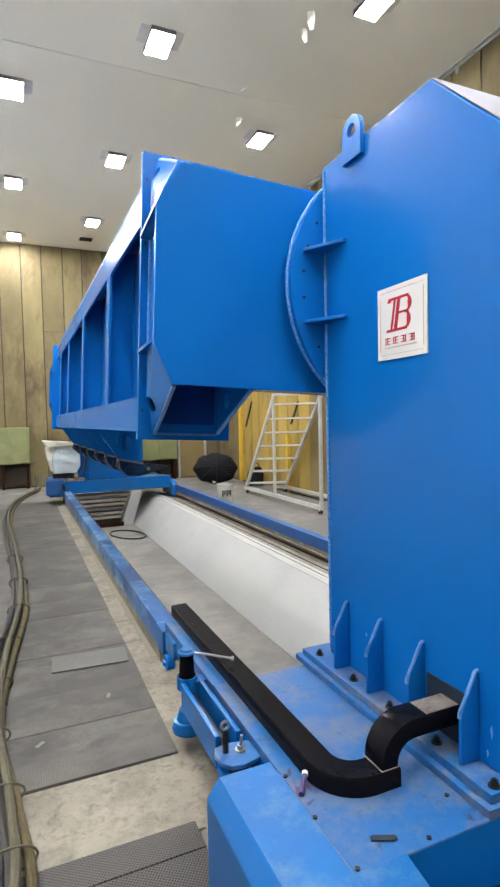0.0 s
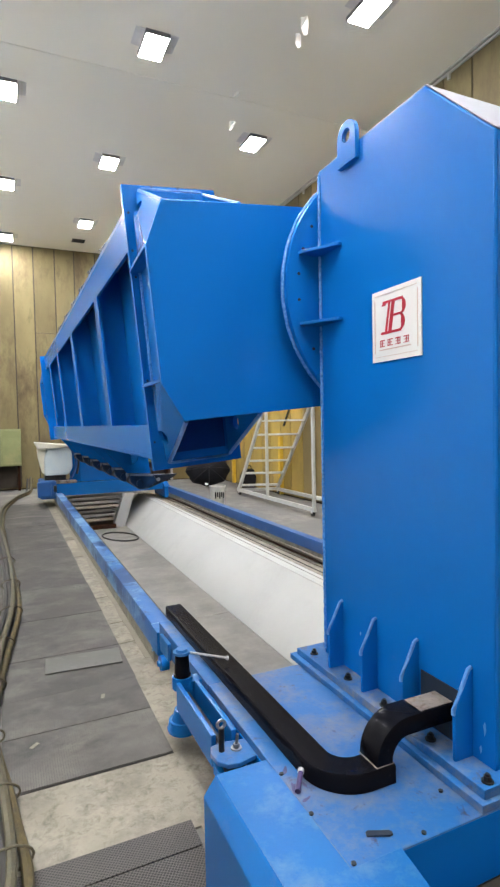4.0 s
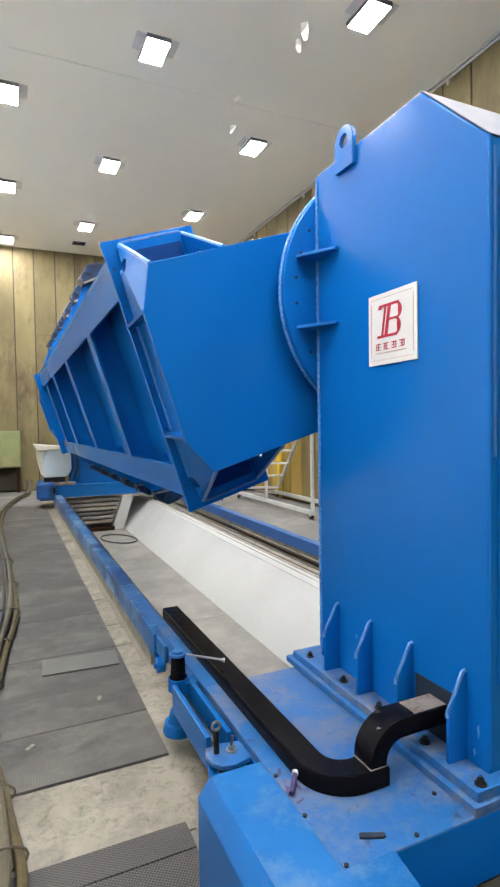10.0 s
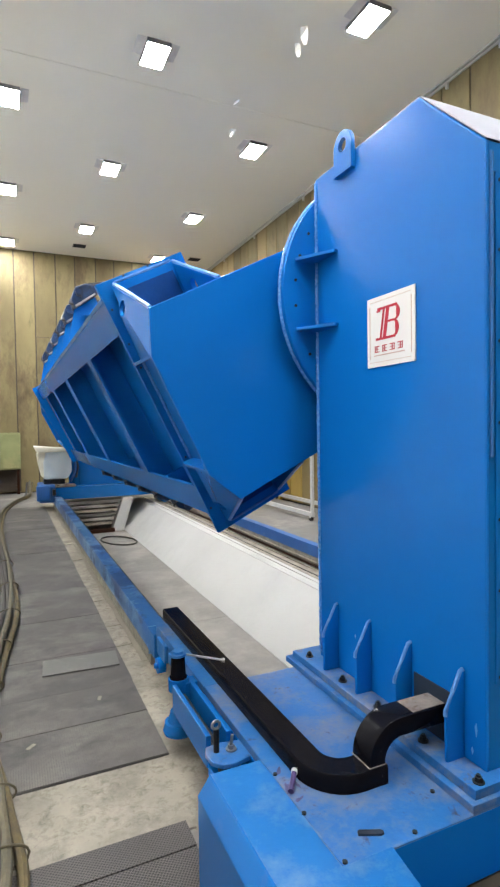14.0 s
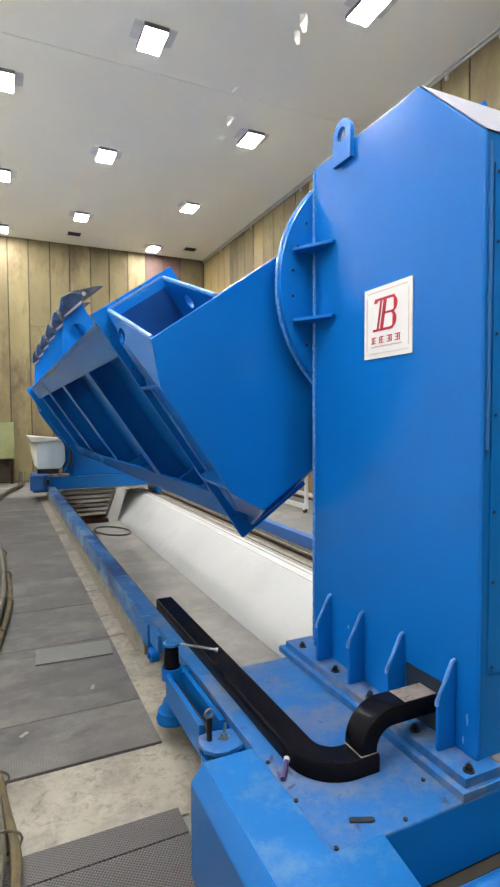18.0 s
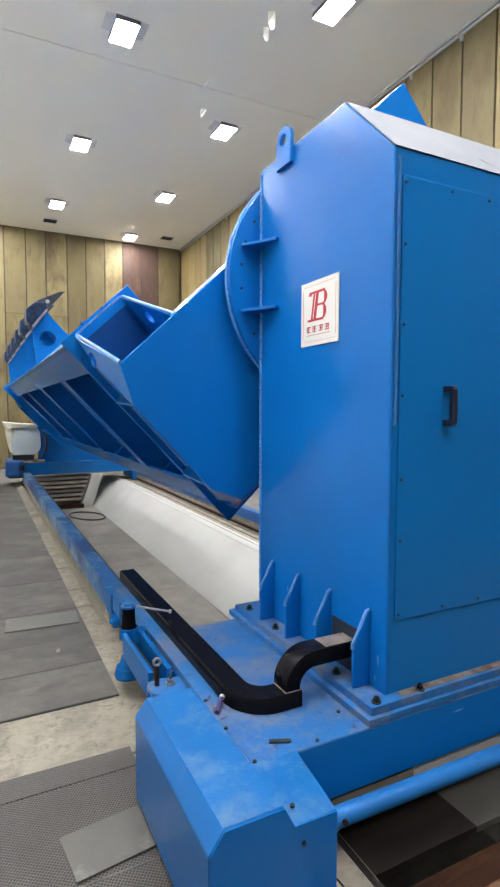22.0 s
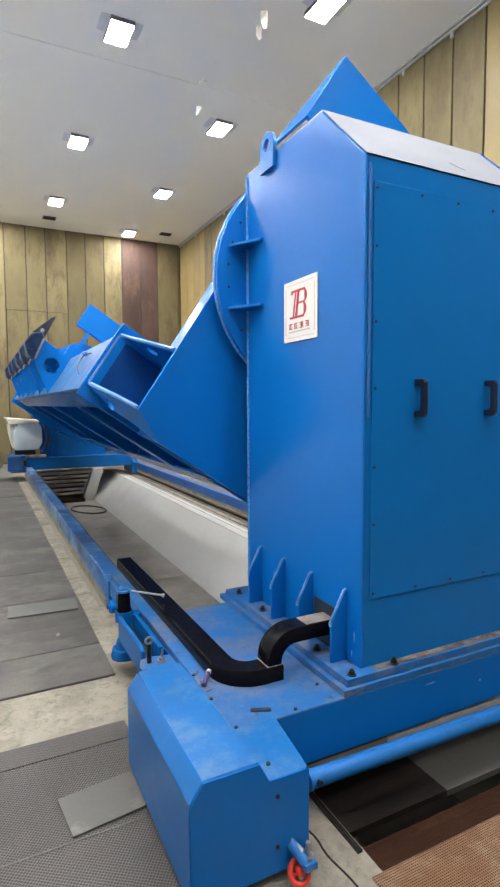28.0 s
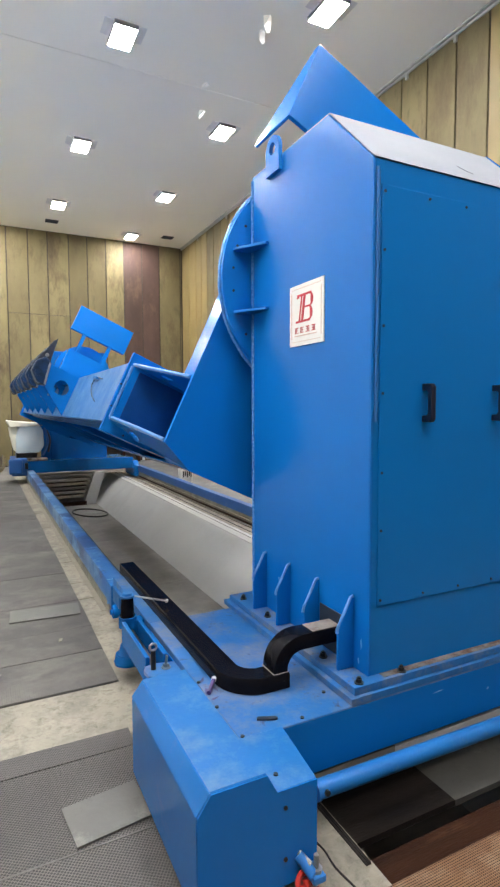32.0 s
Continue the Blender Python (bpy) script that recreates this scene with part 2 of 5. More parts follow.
CONC = mat("pale_concrete", (0.285, 0.262, 0.210), 0.85, color2=(0.19, 0.172, 0.136), scale=5, mix=0.6, bump=0.4, bscale=30,
           dirt=(0.13, 0.115, 0.095), dirt_scale=4.5, dirt_lo=0.46, dirt_hi=0.70, dirt2=(0.110, 0.096, 0.074), dirt2_scale=20, dirt2_lo=0.50, dirt2_hi=0.72)
FLOOR = mat("grey_floor_concrete", (0.15, 0.143, 0.132), 0.7, color2=(0.105, 0.10, 0.094), scale=2.5, mix=0.7, bump=0.2, bscale=40,
            dirt=(0.28, 0.26, 0.23), dirt_scale=1.7, dirt_lo=0.5, dirt_hi=0.8)
TRWALL = mat("pale_trench_plaster", (0.405, 0.405, 0.388), 0.7, color2=(0.335, 0.335, 0.32), scale=0.9, mix=0.9, bump=0.08, bscale=25,
             stretch=(0.8, 1.0, 0.8), dirt=(0.28, 0.28, 0.268), dirt_scale=0.8, dirt_lo=0.52, dirt_hi=0.85, dirt2=(0.24, 0.235, 0.22), dirt2_scale=9, dirt2_lo=0.70, dirt2_hi=0.86)
TRFLOOR = mat("dusty_trench_floor", (0.255, 0.240, 0.216), 0.75, color2=(0.14, 0.135, 0.125), scale=2.5, mix=0.8, bump=0.15, bscale=40, vary=0.05,
              dirt=(0.115, 0.108, 0.10), dirt_scale=1.0, dirt_lo=0.45, dirt_hi=0.70, dirt2=(0.25, 0.24, 0.215), dirt2_scale=6, dirt2_lo=0.6, dirt2_hi=0.8)
WALLP = mat("stained_yellow_wall_sheet", (0.180, 0.147, 0.072), 0.6, color2=(0.120, 0.097, 0.049), scale=1.5, mix=0.6, bump=0.15, bscale=14, vary=0.17, spec=0.2,
            dirt=(0.085, 0.062, 0.034), dirt_scale=1.4, dirt_lo=0.48, dirt_hi=0.66, stretch=(1, 1, 0.4), dirt2=(0.10, 0.088, 0.045), dirt2_scale=4.5, dirt2_lo=0.55, dirt2_hi=0.72)
WALLR = mat("reddish_brown_wall_sheet", (0.086, 0.052, 0.040), 0.6, color2=(0.050, 0.031, 0.025), scale=2.2, mix=0.6, bump=0.15, bscale=14, vary=0.1, spec=0.2,
            dirt=(0.125, 0.078, 0.050), dirt_scale=1.4, stretch=(1, 1, 0.5))
WALLO = mat("olive_wall_sheet", (0.24, 0.175, 0.06), 0.6, color2=(0.17, 0.125, 0.05), scale=1.5, mix=0.7, bump=0.15, bscale=14, vary=0.12)
WALLY = mat("yellow_wall_board", (0.40, 0.27, 0.055), 0.6, color2=(0.27, 0.185, 0.045), scale=2.5, mix=0.7, bump=0.15, bscale=14, vary=0.12, dirt=(0.14, 0.10, 0.045), dirt_scale=2.2, dirt_lo=0.5, dirt_hi=0.7, stretch=(1, 1, 0.3))
PALEW = mat("pale_bounce_wall_sheet", (0.74, 0.735, 0.70), 0.5, color2=(0.68, 0.675, 0.64), scale=1.2, mix=0.8, bump=0.05, vary=0.04)
WALLB = mat("dark_wall_backing", (0.045, 0.033, 0.022), 0.8, bump=0.2)
CEIL = mat("white_ceiling_sheet", (0.895, 0.870, 0.778), 0.42, color2=(0.86, 0.836, 0.748), scale=0.8, mix=0.9, bump=0.012, bscale=2, spec=0.12)
GLINT = mat("glossy_glint_facet", (0.87, 0.86, 0.80), 0.30, color2=(0.83, 0.82, 0.765), bump=0.05, bscale=20, spec=0.5)
TRIM = mat("pale_metal_trim", (0.55, 0.54, 0.50), 0.4, 0.3)
LAMPH = mat("lamp_flap_grey", (0.74, 0.73, 0.70), 0.5)
LAMPS = mat("lamp_rim_dark_grey", (0.16, 0.16, 0.17), 0.5)
GLOW = mat("lamp_diffuser", (0.990, 0.984, 0.976), 0.5, emit=LAMP, color2=(0.990, 0.984, 0.976))
PAPER = mat("white_sign_plastic", (0.74, 0.735, 0.71), 0.35, color2=(0.70, 0.695, 0.67), scale=4)
RED = mat("red_print", (0.50, 0.012, 0.03), 0.4)
PINK = mat("faded_red_print", (0.62, 0.42, 0.34), 0.4)
REDP = mat("red_plastic", (0.55, 0.03, 0.02), 0.4)
CABLE = mat("dusty_olive_cable", (0.10, 0.085, 0.045), 0.65, color2=(0.05, 0.045, 0.03), scale=18, mix=0.6, bump=0.2)
CABLEY = mat("yellow_cable", (0.120, 0.088, 0.028), 0.65, color2=(0.040, 0.031, 0.016), scale=14, mix=0.5)
CABLEB = mat("black_cable", (0.013, 0.012, 0.012), 0.6, color2=(0.03, 0.027, 0.024), scale=14)
WRAP = mat("pale_plastic_wrap", (0.42, 0.52, 0.60), 0.3, color2=(0.52, 0.58, 0.60), scale=6, mix=0.6, bump=0.5, bscale=12, coat=0.4)
CREAM = mat("cream_lid_plastic", (0.60, 0.58, 0.48), 0.45, color2=(0.52, 0.50, 0.42), scale=6)
ALU = mat("aluminium_tube", (0.60, 0.60, 0.57), 0.4, 0.4, color2=(0.48, 0.48, 0.46), scale=8)
YELLOW = mat("yellow_paint", (0.62, 0.40, 0.03), 0.45, color2=(0.5, 0.31, 0.03), scale=6)
UMB = mat("black_umbrella_cloth", (0.008, 0.008, 0.010), 0.8, color2=(0.013, 0.013, 0.016), scale=6, bump=0.1, spec=0.12)
BUCK = mat("white_bucket_plastic", (0.50, 0.49, 0.44), 0.45, color2=(0.40, 0.39, 0.36), scale=8)
GREEN = mat("olive_green_cabinet", (0.20, 0.215, 0.09), 0.6, color2=(0.13, 0.145, 0.06), scale=2.5, mix=0.7, dirt=(0.26, 0.22, 0.10), dirt_scale=1.5)
VIOLET = mat("violet_hose_rubber", (0.05, 0.03, 0.12), 0.5, color2=(0.03, 0.02, 0.07), scale=20)
SMEAR = mat("dark_violet_smear", (0.035, 0.025, 0.085), 0.6, color2=(0.07, 0.07, 0.16), scale=40, mix=0.5)
HOLE = mat("bore_shade_and_dark_screw", (0.004, 0.014, 0.035), 0.8)
GLOSSB = mat("glossy_blue_bead", (0.02, 0.16, 0.46), 0.22, color2=(0.006, 0.12, 0.40), scale=8, bump=0.2, bscale=30, coat=1.0)
# navy stands in for the shade inside the open tubes
NAVY = mat("navy_tube_shade", (0.003, 0.052, 0.23), 0.6, color2=(0.002, 0.038, 0.15), scale=5, mix=0.7, bump=0.1, spec=0.12)
RAILB = mat("dull_dark_blue_rail", (0.006, 0.075, 0.26), 0.5, color2=(0.006, 0.06, 0.20), scale=4, mix=0.7, bump=0.08, dirt=(0.10, 0.13, 0.20), dirt_scale=3, dirt_lo=0.6, dirt_hi=0.8)
GREYBROWN = mat("grey_brown_floor_mark", (0.185, 0.165, 0.130), 0.8, color2=(0.135, 0.120, 0.095), scale=9, mix=0.7, bump=0.2, bscale=40)
HANDLE = mat("dark_blue_handle_plastic", (0.010, 0.016, 0.042), 0.32, color2=(0.007, 0.010, 0.026), scale=12)
PALEB = mat("pale_worn_blue_edge", (0.10, 0.27, 0.58), 0.35, color2=(0.03, 0.17, 0.48), scale=30, mix=0.5, bump=0.2)
BLUEPIPE = mat("light_blue_pipe_paint", (0.008, 0.150, 0.47), 0.42, color2=(0.007, 0.12, 0.39), scale=6, bump=0.08, dirt=(0.10, 0.19, 0.33), dirt_scale=9, dirt_lo=0.58, dirt_hi=0.75)

# ---- mesh helpers ----
def tris(bm, verts, faces):
    vs = [bm.verts.new(v) for v in verts]
    for f in faces:
        bm.faces.new([vs[i] for i in f])
    return vs


def box(bm, x0, x1, y0, y1, z0, z1):
    v = [(x, y, z) for x in (x0, x1) for y in (y0, y1) for z in (z0, z1)]
    return tris(bm, v, [(0, 1, 3, 2), (4, 6, 7, 5), (0, 4, 5, 1), (2, 3, 7, 6), (0, 2, 6, 4), (1, 5, 7, 3)])


def prism(bm, poly, axis, a, b):
    """A polygon pushed along an axis from a to b. poly: (y, z) for x, (x, z) for y, (x, y) for z."""
    def at(p, c):
        return {"x": (c, p[0], p[1]), "y": (p[0], c, p[1]), "z": (p[0], p[1], c)}[axis]
    n = len(poly)
    vs = [bm.verts.new(at(p, a)) for p in poly] + [bm.verts.new(at(p, b)) for p in poly]
    bm.faces.new(vs[:n]); bm.faces.new(vs[n:][::-1])
    for i in range(n):
        j = (i + 1) % n
        bm.faces.new([vs[i], vs[n + i], vs[n + j], vs[j]])
    return vs


def holed(bm, outer, centre, r, axis, a, b, seg=24):
    """A plate with one round hole: outer polygon and hole joined by quads."""
    def at(p, c):
        return {"x": (c, p[0], p[1]), "y": (p[0], c, p[1]), "z": (p[0], p[1], c)}[axis]
    ring = [(centre[0] + r * math.cos(2 * math.pi * i / seg), centre[1] + r * math.sin(2 * math.pi * i / seg)) for i in range(seg)]
    out = []
    for i in range(seg):
        dx, dy = math.cos(2 * math.pi * i / seg), math.sin(2 * math.pi * i / seg)
        best = 1e9
        for k in range(len(outer)):
            p, q = outer[k], outer[(k + 1) % len(outer)]
            ex, ey = q[0] - p[0], q[1] - p[1]
            den = dx * ey - dy * ex
            if abs(den) < 1e-9:
                continue
            s = ((p[0] - centre[0]) * ey - (p[1] - centre[1]) * ex) / den
            u = ((p[0] - centre[0]) * dy - (p[1] - centre[1]) * dx) / den
            if s > 0 and -1e-6 <= u <= 1 + 1e-6:
                best = min(best, s)
        out.append([centre[0] + dx * best, centre[1] + dy * best])
    for c in outer:
        i = min(range(seg), key=lambda k: (out[k][0] - c[0]) ** 2 + (out[k][1] - c[1]) ** 2)
        out[i] = list(c)
    A = [[bm.verts.new(at(p, c)) for p in loop] for c in (a, b) for loop in (ring, out)]
    for i in range(seg):
        j = (i + 1) % seg
        bm.faces.new([A[0][i], A[0][j], A[1][j], A[1][i]])
        bm.faces.new([A[2][i], A[3][i], A[3][j], A[2][j]])
        bm.faces.new([A[0][i], A[2][i], A[2][j], A[0][j]])
        bm.faces.new([A[1][i], A[1][j], A[3][j], A[3][i]])


def cyl(bm, p, q, r, r2=None, seg=16, caps=True):
    p, q = Vector(p), Vector(q)
    d = (q - p).normalized()
    u = d.orthogonal().normalized()
    w = d.cross(u)
    r2 = r if r2 is None else r2
    rings = []
    for c, rr in ((p, r), (q, r2)):
        rings.append([bm.verts.new(c + rr * (math.cos(2 * math.pi * i / seg) * u + math.sin(2 * math.pi * i / seg) * w)) for i in range(seg)])
    for i in range(seg):
        j = (i + 1) % seg
        bm.faces.new([rings[0][i], rings[0][j], rings[1][j], rings[1][i]])
    if caps:
        bm.faces.new(rings[0][::-1]); bm.faces.new(rings[1])


def tube(bm, pts, r, seg=10):
    """A round tube along points."""
    pts = [Vector(p) for p in pts]
    rings = []
    for i, p in enumerate(pts):
        d = (pts[min(i + 1, len(pts) - 1)] - pts[max(i - 1, 0)]).normalized()
        u = d.cross(Vector((0, 0, 1)))
        u = u.normalized() if abs(d.z) < 0.9 else d.cross(Vector((0, 1, 0))).normalized()
        w = u.cross(d)
        rings.append([bm.verts.new(p + r * (math.cos(2 * math.pi * k / seg) * u + math.sin(2 * math.pi * k / seg) * w)) for k in range(seg)])
    for a, b in zip(rings, rings[1:]):
        for k in range(seg):
            bm.faces.new([a[k], a[(k + 1) % seg], b[(k + 1) % seg], b[k]])
    bm.faces.new(rings[0][::-1]); bm.faces.new(rings[-1])


def spline(ctrl, n=8):
    """Points on a Catmull-Rom curve through ctrl."""
    c = [Vector(p) for p in ctrl]
    c = [2 * c[0] - c[1]] + c + [2 * c[-1] - c[-2]]
    out = []
    for i in range(1, len(c) - 2):
        for k in range(n):
            t = k / n
            a, b, d, e = c[i - 1], c[i], c[i + 1], c[i + 2]
            out.append(0.5 * (2 * b + (d - a) * t + (2 * a - 5 * b + 4 * d - e) * t * t + (3 * b - a - 3 * d + e) * t ** 3))
    return out + [c[-2]]


ORIGIN = {}


def thing(name, at=(0, 0, 0), label="", category="", group="", kind=""):
    e = new(name)
    e.location = at
    ORIGIN[e.name] = Vector(at)
    return tagged(e, label, category, group, kind)


def mesh_of(name, bm, material, shift=(0, 0, 0), bevel=0.0, smooth=False):
    bmesh.ops.remove_doubles(bm, verts=bm.verts, dist=1e-5)
    if bevel:
        es = [e for e in bm.edges if len(e.link_faces) == 2 and e.calc_face_angle(0) > 0.5]
        bmesh.ops.bevel(bm, geom=es, offset=bevel, segments=2, affect="EDGES", profile=0.6, clamp_overlap=True)
    bmesh.ops.recalc_face_normals(bm, faces=bm.faces)
    bmesh.ops.translate(bm, verts=bm.verts, vec=-Vector(shift))
    if smooth:
        for f in bm.faces:
            f.smooth = True
        for e in bm.edges:
            e.smooth = len(e.link_faces) == 2 and e.calc_face_angle(0) < 0.7
    me = bpy.data.meshes.new(name)
    bm.to_mesh(me)
    bm.free()
    me.materials.append(material)
    return me


def part(name, bm, material, parent, label="", bevel=0.0, smooth=False):
    """Links a bmesh, given in the space of the place, as one mesh under a thing or a part."""
    o = ORIGIN.get(parent.name, Vector())
    ob = new(name, mesh_of(name, bm, material, o, bevel, smooth))
    ob.parent = parent
    ORIGIN[ob.name] = o
    return tagged(ob, label)


def solo(name, bm, material, at, label, category, group="", kind="", bevel=0.0, smooth=False):
    """A thing that is one mesh, with its origin at its base."""
    ob = new(name, mesh_of(name, bm, material, at, bevel, smooth))
    ob.location = at
    ORIGIN[ob.name] = Vector(at)
    return tagged(ob, label, category, group, kind)


def piece(name, me, parent, at, rot=(0, 0, 0)):
    """One of many alike pieces that share a mesh."""
    ob = new(name, me)
    ob.parent = parent
    ob.location = Vector(at) - ORIGIN.get(parent.name, Vector())
    ob.rotation_euler = rot
    return ob


def B():
    return bmesh.new()


def bx(*a):
    bm = B()
    box(bm, *a)
    return bm

# ---- the hall ----
XL, XR, YN, YF, ZC = -4.2, 3.98, -6.0, 13.56, 6.11
TX0, TX1, TY0, TY1, TZ = -0.28, 1.24, -0.40, 11.0, -0.5   # trench
TXB, TYB = -0.47, 1.0                                    # its wider part under the rail

# ground slabs round the trench
floor = thing("floor", (0, 0, 0), "grey hall floor of worn concrete", "floor", kind="structure")
bm = B()
box(bm, XL, TXB, YN, YF, -0.6, -0.012)
box(bm, TXB, TX0, YN, TYB, -0.6, -0.012)
box(bm, TX1, XR, YN, YF, -0.6, -0.012)
box(bm, TXB, TX1, TY1 + 0.1, YF, -0.6, -0.012)
box(bm, TX0, TX1, YN, TY0 - 0.10, -0.6, -0.012)
part("slab", bm, FLOOR, floor)

# pale concrete strips along the trench
bm = B()
box(bm, -0.80, TXB, 0.60, YF, -0.012, -0.002)
box(bm, TXB, TX0, 0.60, TYB, -0.012, -0.002)
box(bm, -2.4, -0.80, 0.70, 1.26, -0.012, -0.003)
box(bm, -0.80, TX0, -0.75, 0.60, -0.012, -0.004)
part("concrete_strip", bm, CONC, floor, "bare pale concrete strip")
for x0, x1, h, m in ((1.241, 1.292, 0.004, TRWALL), (1.300, 1.352, 0.000, TRWALL), (1.360, 1.415, 0.006, TRWALL), (1.430, 1.488, -0.002, CONC), (1.502, 1.585, -0.003, CONC)):
    part("kerb_strip", bx(x0, x1, TY0, TY1, -0.012, h), m, floor, "pale kerb strip along the trench", bevel=0.003)
# a trench with sloping sides
trench = thing("trench", (0.48, 5, TZ), "shallow service trench with pale sloping sides", "trench", kind="structure")
bm = B()
prism(bm, [(TX1, -0.004), (0.72, TZ), (0.72, TZ - 0.1), (TX1 + 0.0, TZ - 0.1)], "y", TY0, TY1)
part("side_slope", bm, TRWALL, trench, "pale sloping trench side")
bm = B()
box(bm, TXB + 0.0005, TXB + 0.012, TYB, TY1, TZ - 0.1, -0.004)
part("side_wall", bm, TRFLOOR, trench, "upright grey trench side")
bm = B()
box(bm, TXB, 0.72, TY0, TY1, TZ - 0.1, TZ - 0.03)
part("trench_bed", bm, WALLB, trench)
for i in range(5):
    y0 = TY0 + 0.02 + i * 2.28
    bm = bx((TX0 if i == 0 else TXB) + 0.013, 0.715, y0, y0 + 2.275, TZ - 0.03, TZ - 0.001 * (i % 2))
    part("bed_plate", bm, TRFLOOR, trench)
bm = B()
box(bm, TXB, TX1, TY1, TY1 + 0.1, TZ - 0.1, -0.004)
part("end_wall", bm, TRWALL, trench)
part("rail_groove", bx(1.416, 1.429, 0.9, 10.6, -0.012, 0.001), RUST, trench, "brown steel guide strip")
part("rail_groove", bx(1.489, 1.501, 0.9, 10.6, -0.012, 0.004), BLACKM, trench, "dark steel guide strip")

ceiling = thing("ceiling", (0, 0, ZC), "white glossy sheet ceiling with one joint", "ceiling", kind="structure")
bm = B()
box(bm, XL, XR, YN, 5.855, ZC, ZC + 0.12)
box(bm, XL, XR, 5.865, YF, ZC, ZC + 0.12)
part("ceiling_sheet", bm, CEIL, ceiling)
part("ceiling_backing", bx(XL - 0.2, XR + 0.2, YN - 0.2, YF + 0.2, ZC + 0.121, ZC + 0.2), WALLB, ceiling)
bm = B()
box(bm, XR - 0.05, XR - 0.003, YN, YF, ZC - 0.022, ZC - 0.001)
box(bm, XR - 0.022, XR - 0.003, YN, YF, ZC - 0.060, ZC - 0.030)
for y in (3.37, 4.22, 6.1, 8.0, 10.3, 12.2):
    box(bm, XR - 0.030, XR - 0.003, y - 0.02, y + 0.02, ZC - 0.13, ZC - 0.060)
part("ceiling_trim", bm, TRIM, ceiling, "pale metal corner trim")

# made-up facets, tilted to mirror the nearest lamp as bright spots on the ceiling
def glint(x, y, lx, ly, w, h, skew):
    p = Vector((x, y, ZC))
    n = ((Vector((-1.42, -1.5, 1.55)) - p).normalized() + (Vector((lx, ly, ZC - 0.05)) - p).normalized()).normalized()
    u = n.cross(Vector((0, 0, 1))).normalized()
    v = u.cross(n)
    flat = [(-w, -h * 0.7), (-w * 0.2, -h), (w * 0.8, -h * 0.5), (w * (0.5 + skew), h * 0.4), (w * 0.1, h), (-w * 0.7, h * 0.3)]
    pts = [p + u * a + v * b for a, b in flat]
    drop = max(q.z for q in pts) - ZC + 0.001
    bm = B()
    lo = [bm.verts.new(q - Vector((0, 0, drop))) for q in pts]
    hi = [bm.verts.new((q.x, q.y, ZC - 0.0005)) for q in pts]
    bm.faces.new(lo)
    for k in range(6):
        bm.faces.new([lo[k], hi[k], hi[(k + 1) % 6], lo[(k + 1) % 6]])
    part("sheet_dent", bm, GLINT, ceiling, "tilted facet added to give a bright spot on the ceiling")


for spec in ((1.83, 6.43, 2.345, 6.82, 0.06, 0.07, 0.2), (1.63, 5.74, 2.345, 6.82, 0.07, 0.05, -0.3), (1.84, 4.42, 2.345, 3.74, 0.045, 0.07, 0.3), (1.78, 4.16, 2.345, 3.74, 0.06, 0.09, -0.2)):
    glint(*spec)

# walls: dark backing with stained sheets set 8 mm apart
def wall(name, x0, x1, y0, y1, label):
    w = thing(name, ((x0 + x1) / 2, (y0 + y1) / 2, 0), label, "wall", kind="structure")
    part("wall_backing", bx(x0, x1, y0, y1, -0.6, ZC + 0.1), WALLB, w)
    return w


far = wall("wall_north", XL - 0.2, XR + 0.2, YF + 0.02, YF + 0.2, "end wall of stained yellow-brown sheets with dark joints")
right = wall("wall_east", XR + 0.02, XR + 0.2, YN, YF + 0.02, "long wall of stained yellow-brown sheets with dark joints")
left = wall("wall_west", XL - 0.2, XL - 0.02, YN, YF + 0.02, "unseen long wall, its sheets made pale to bounce light")
back = wall("wall_south", XL - 0.2, XR + 0.2, YN - 0.2, YN - 0.02, "end wall of stained yellow-brown sheets with dark joints")
SEAMS = [-4.2, -3.66, -3.16, -2.67, -2.17, -1.68, -1.18, -0.70, -0.19, 0.29, 0.82, 1.30, 1.795, 2.285, 2.80, 3.30, 3.93, 3.975]
rng = random.Random(4)
for a, b in zip(SEAMS, SEAMS[1:]):
    m = WALLR if 2.2 < a < 3.0 else WALLP
    split = 3.95 if -0.9 < a < 0.5 else (2.2 if a > 2.9 else None)
    zs = [0.0, split, ZC] if split else [0.0, ZC]
    for z0, z1 in zip(zs, zs[1:]):
        part("wall_sheet", bx(a + 0.014, b - 0.014, YF, YF + 0.02, z0 + 0.008, z1 - 0.004), m, far, bevel=0.003)
edges = [13.54, 12.95, 12.40, 12.0, 11.61, 11.15, 10.70, 10.18] + [10.18 - 0.487 * k for k in range(1, 33)]
for k, (y1, y0) in enumerate(zip(edges, edges[1:])):
    low = WALLY if 8.2 < y0 < 11.9 else (WALLO if 7.2 < y0 < 8.2 else WALLP)
    for z0, z1, m in ((0.0, 2.42, low), (2.42, ZC, WALLO if k in (0, 1, 3) or k % 5 == 2 else WALLP)):
        part("wall_sheet", bx(XR, XR + 0.02, y0 + 0.014, y1 - 0.014, z0 + 0.008, z1 - (0.002 if z0 == 0 else 0.004)), m, right, bevel=0.003)
# unseen west sheets, kept pale to bounce light onto the column
for z0, z1 in ((0.0, 2.42), (2.42, ZC)):
    me = mesh_of("wall_sheet", bx(-0.02, 0, 0.012, 0.988, z0 + 0.008, z1 - 0.004), PALEW)
    for i in range(19):
        piece("wall_sheet", me, left, (XL, YN + i, 0))
me = mesh_of("wall_sheet", bx(0.01, 0.99, -0.02, 0, 0.008, ZC - 0.004), WALLP)
for i in range(8):
    piece("wall_sheet", me, back, (XL + i, YN, 0))

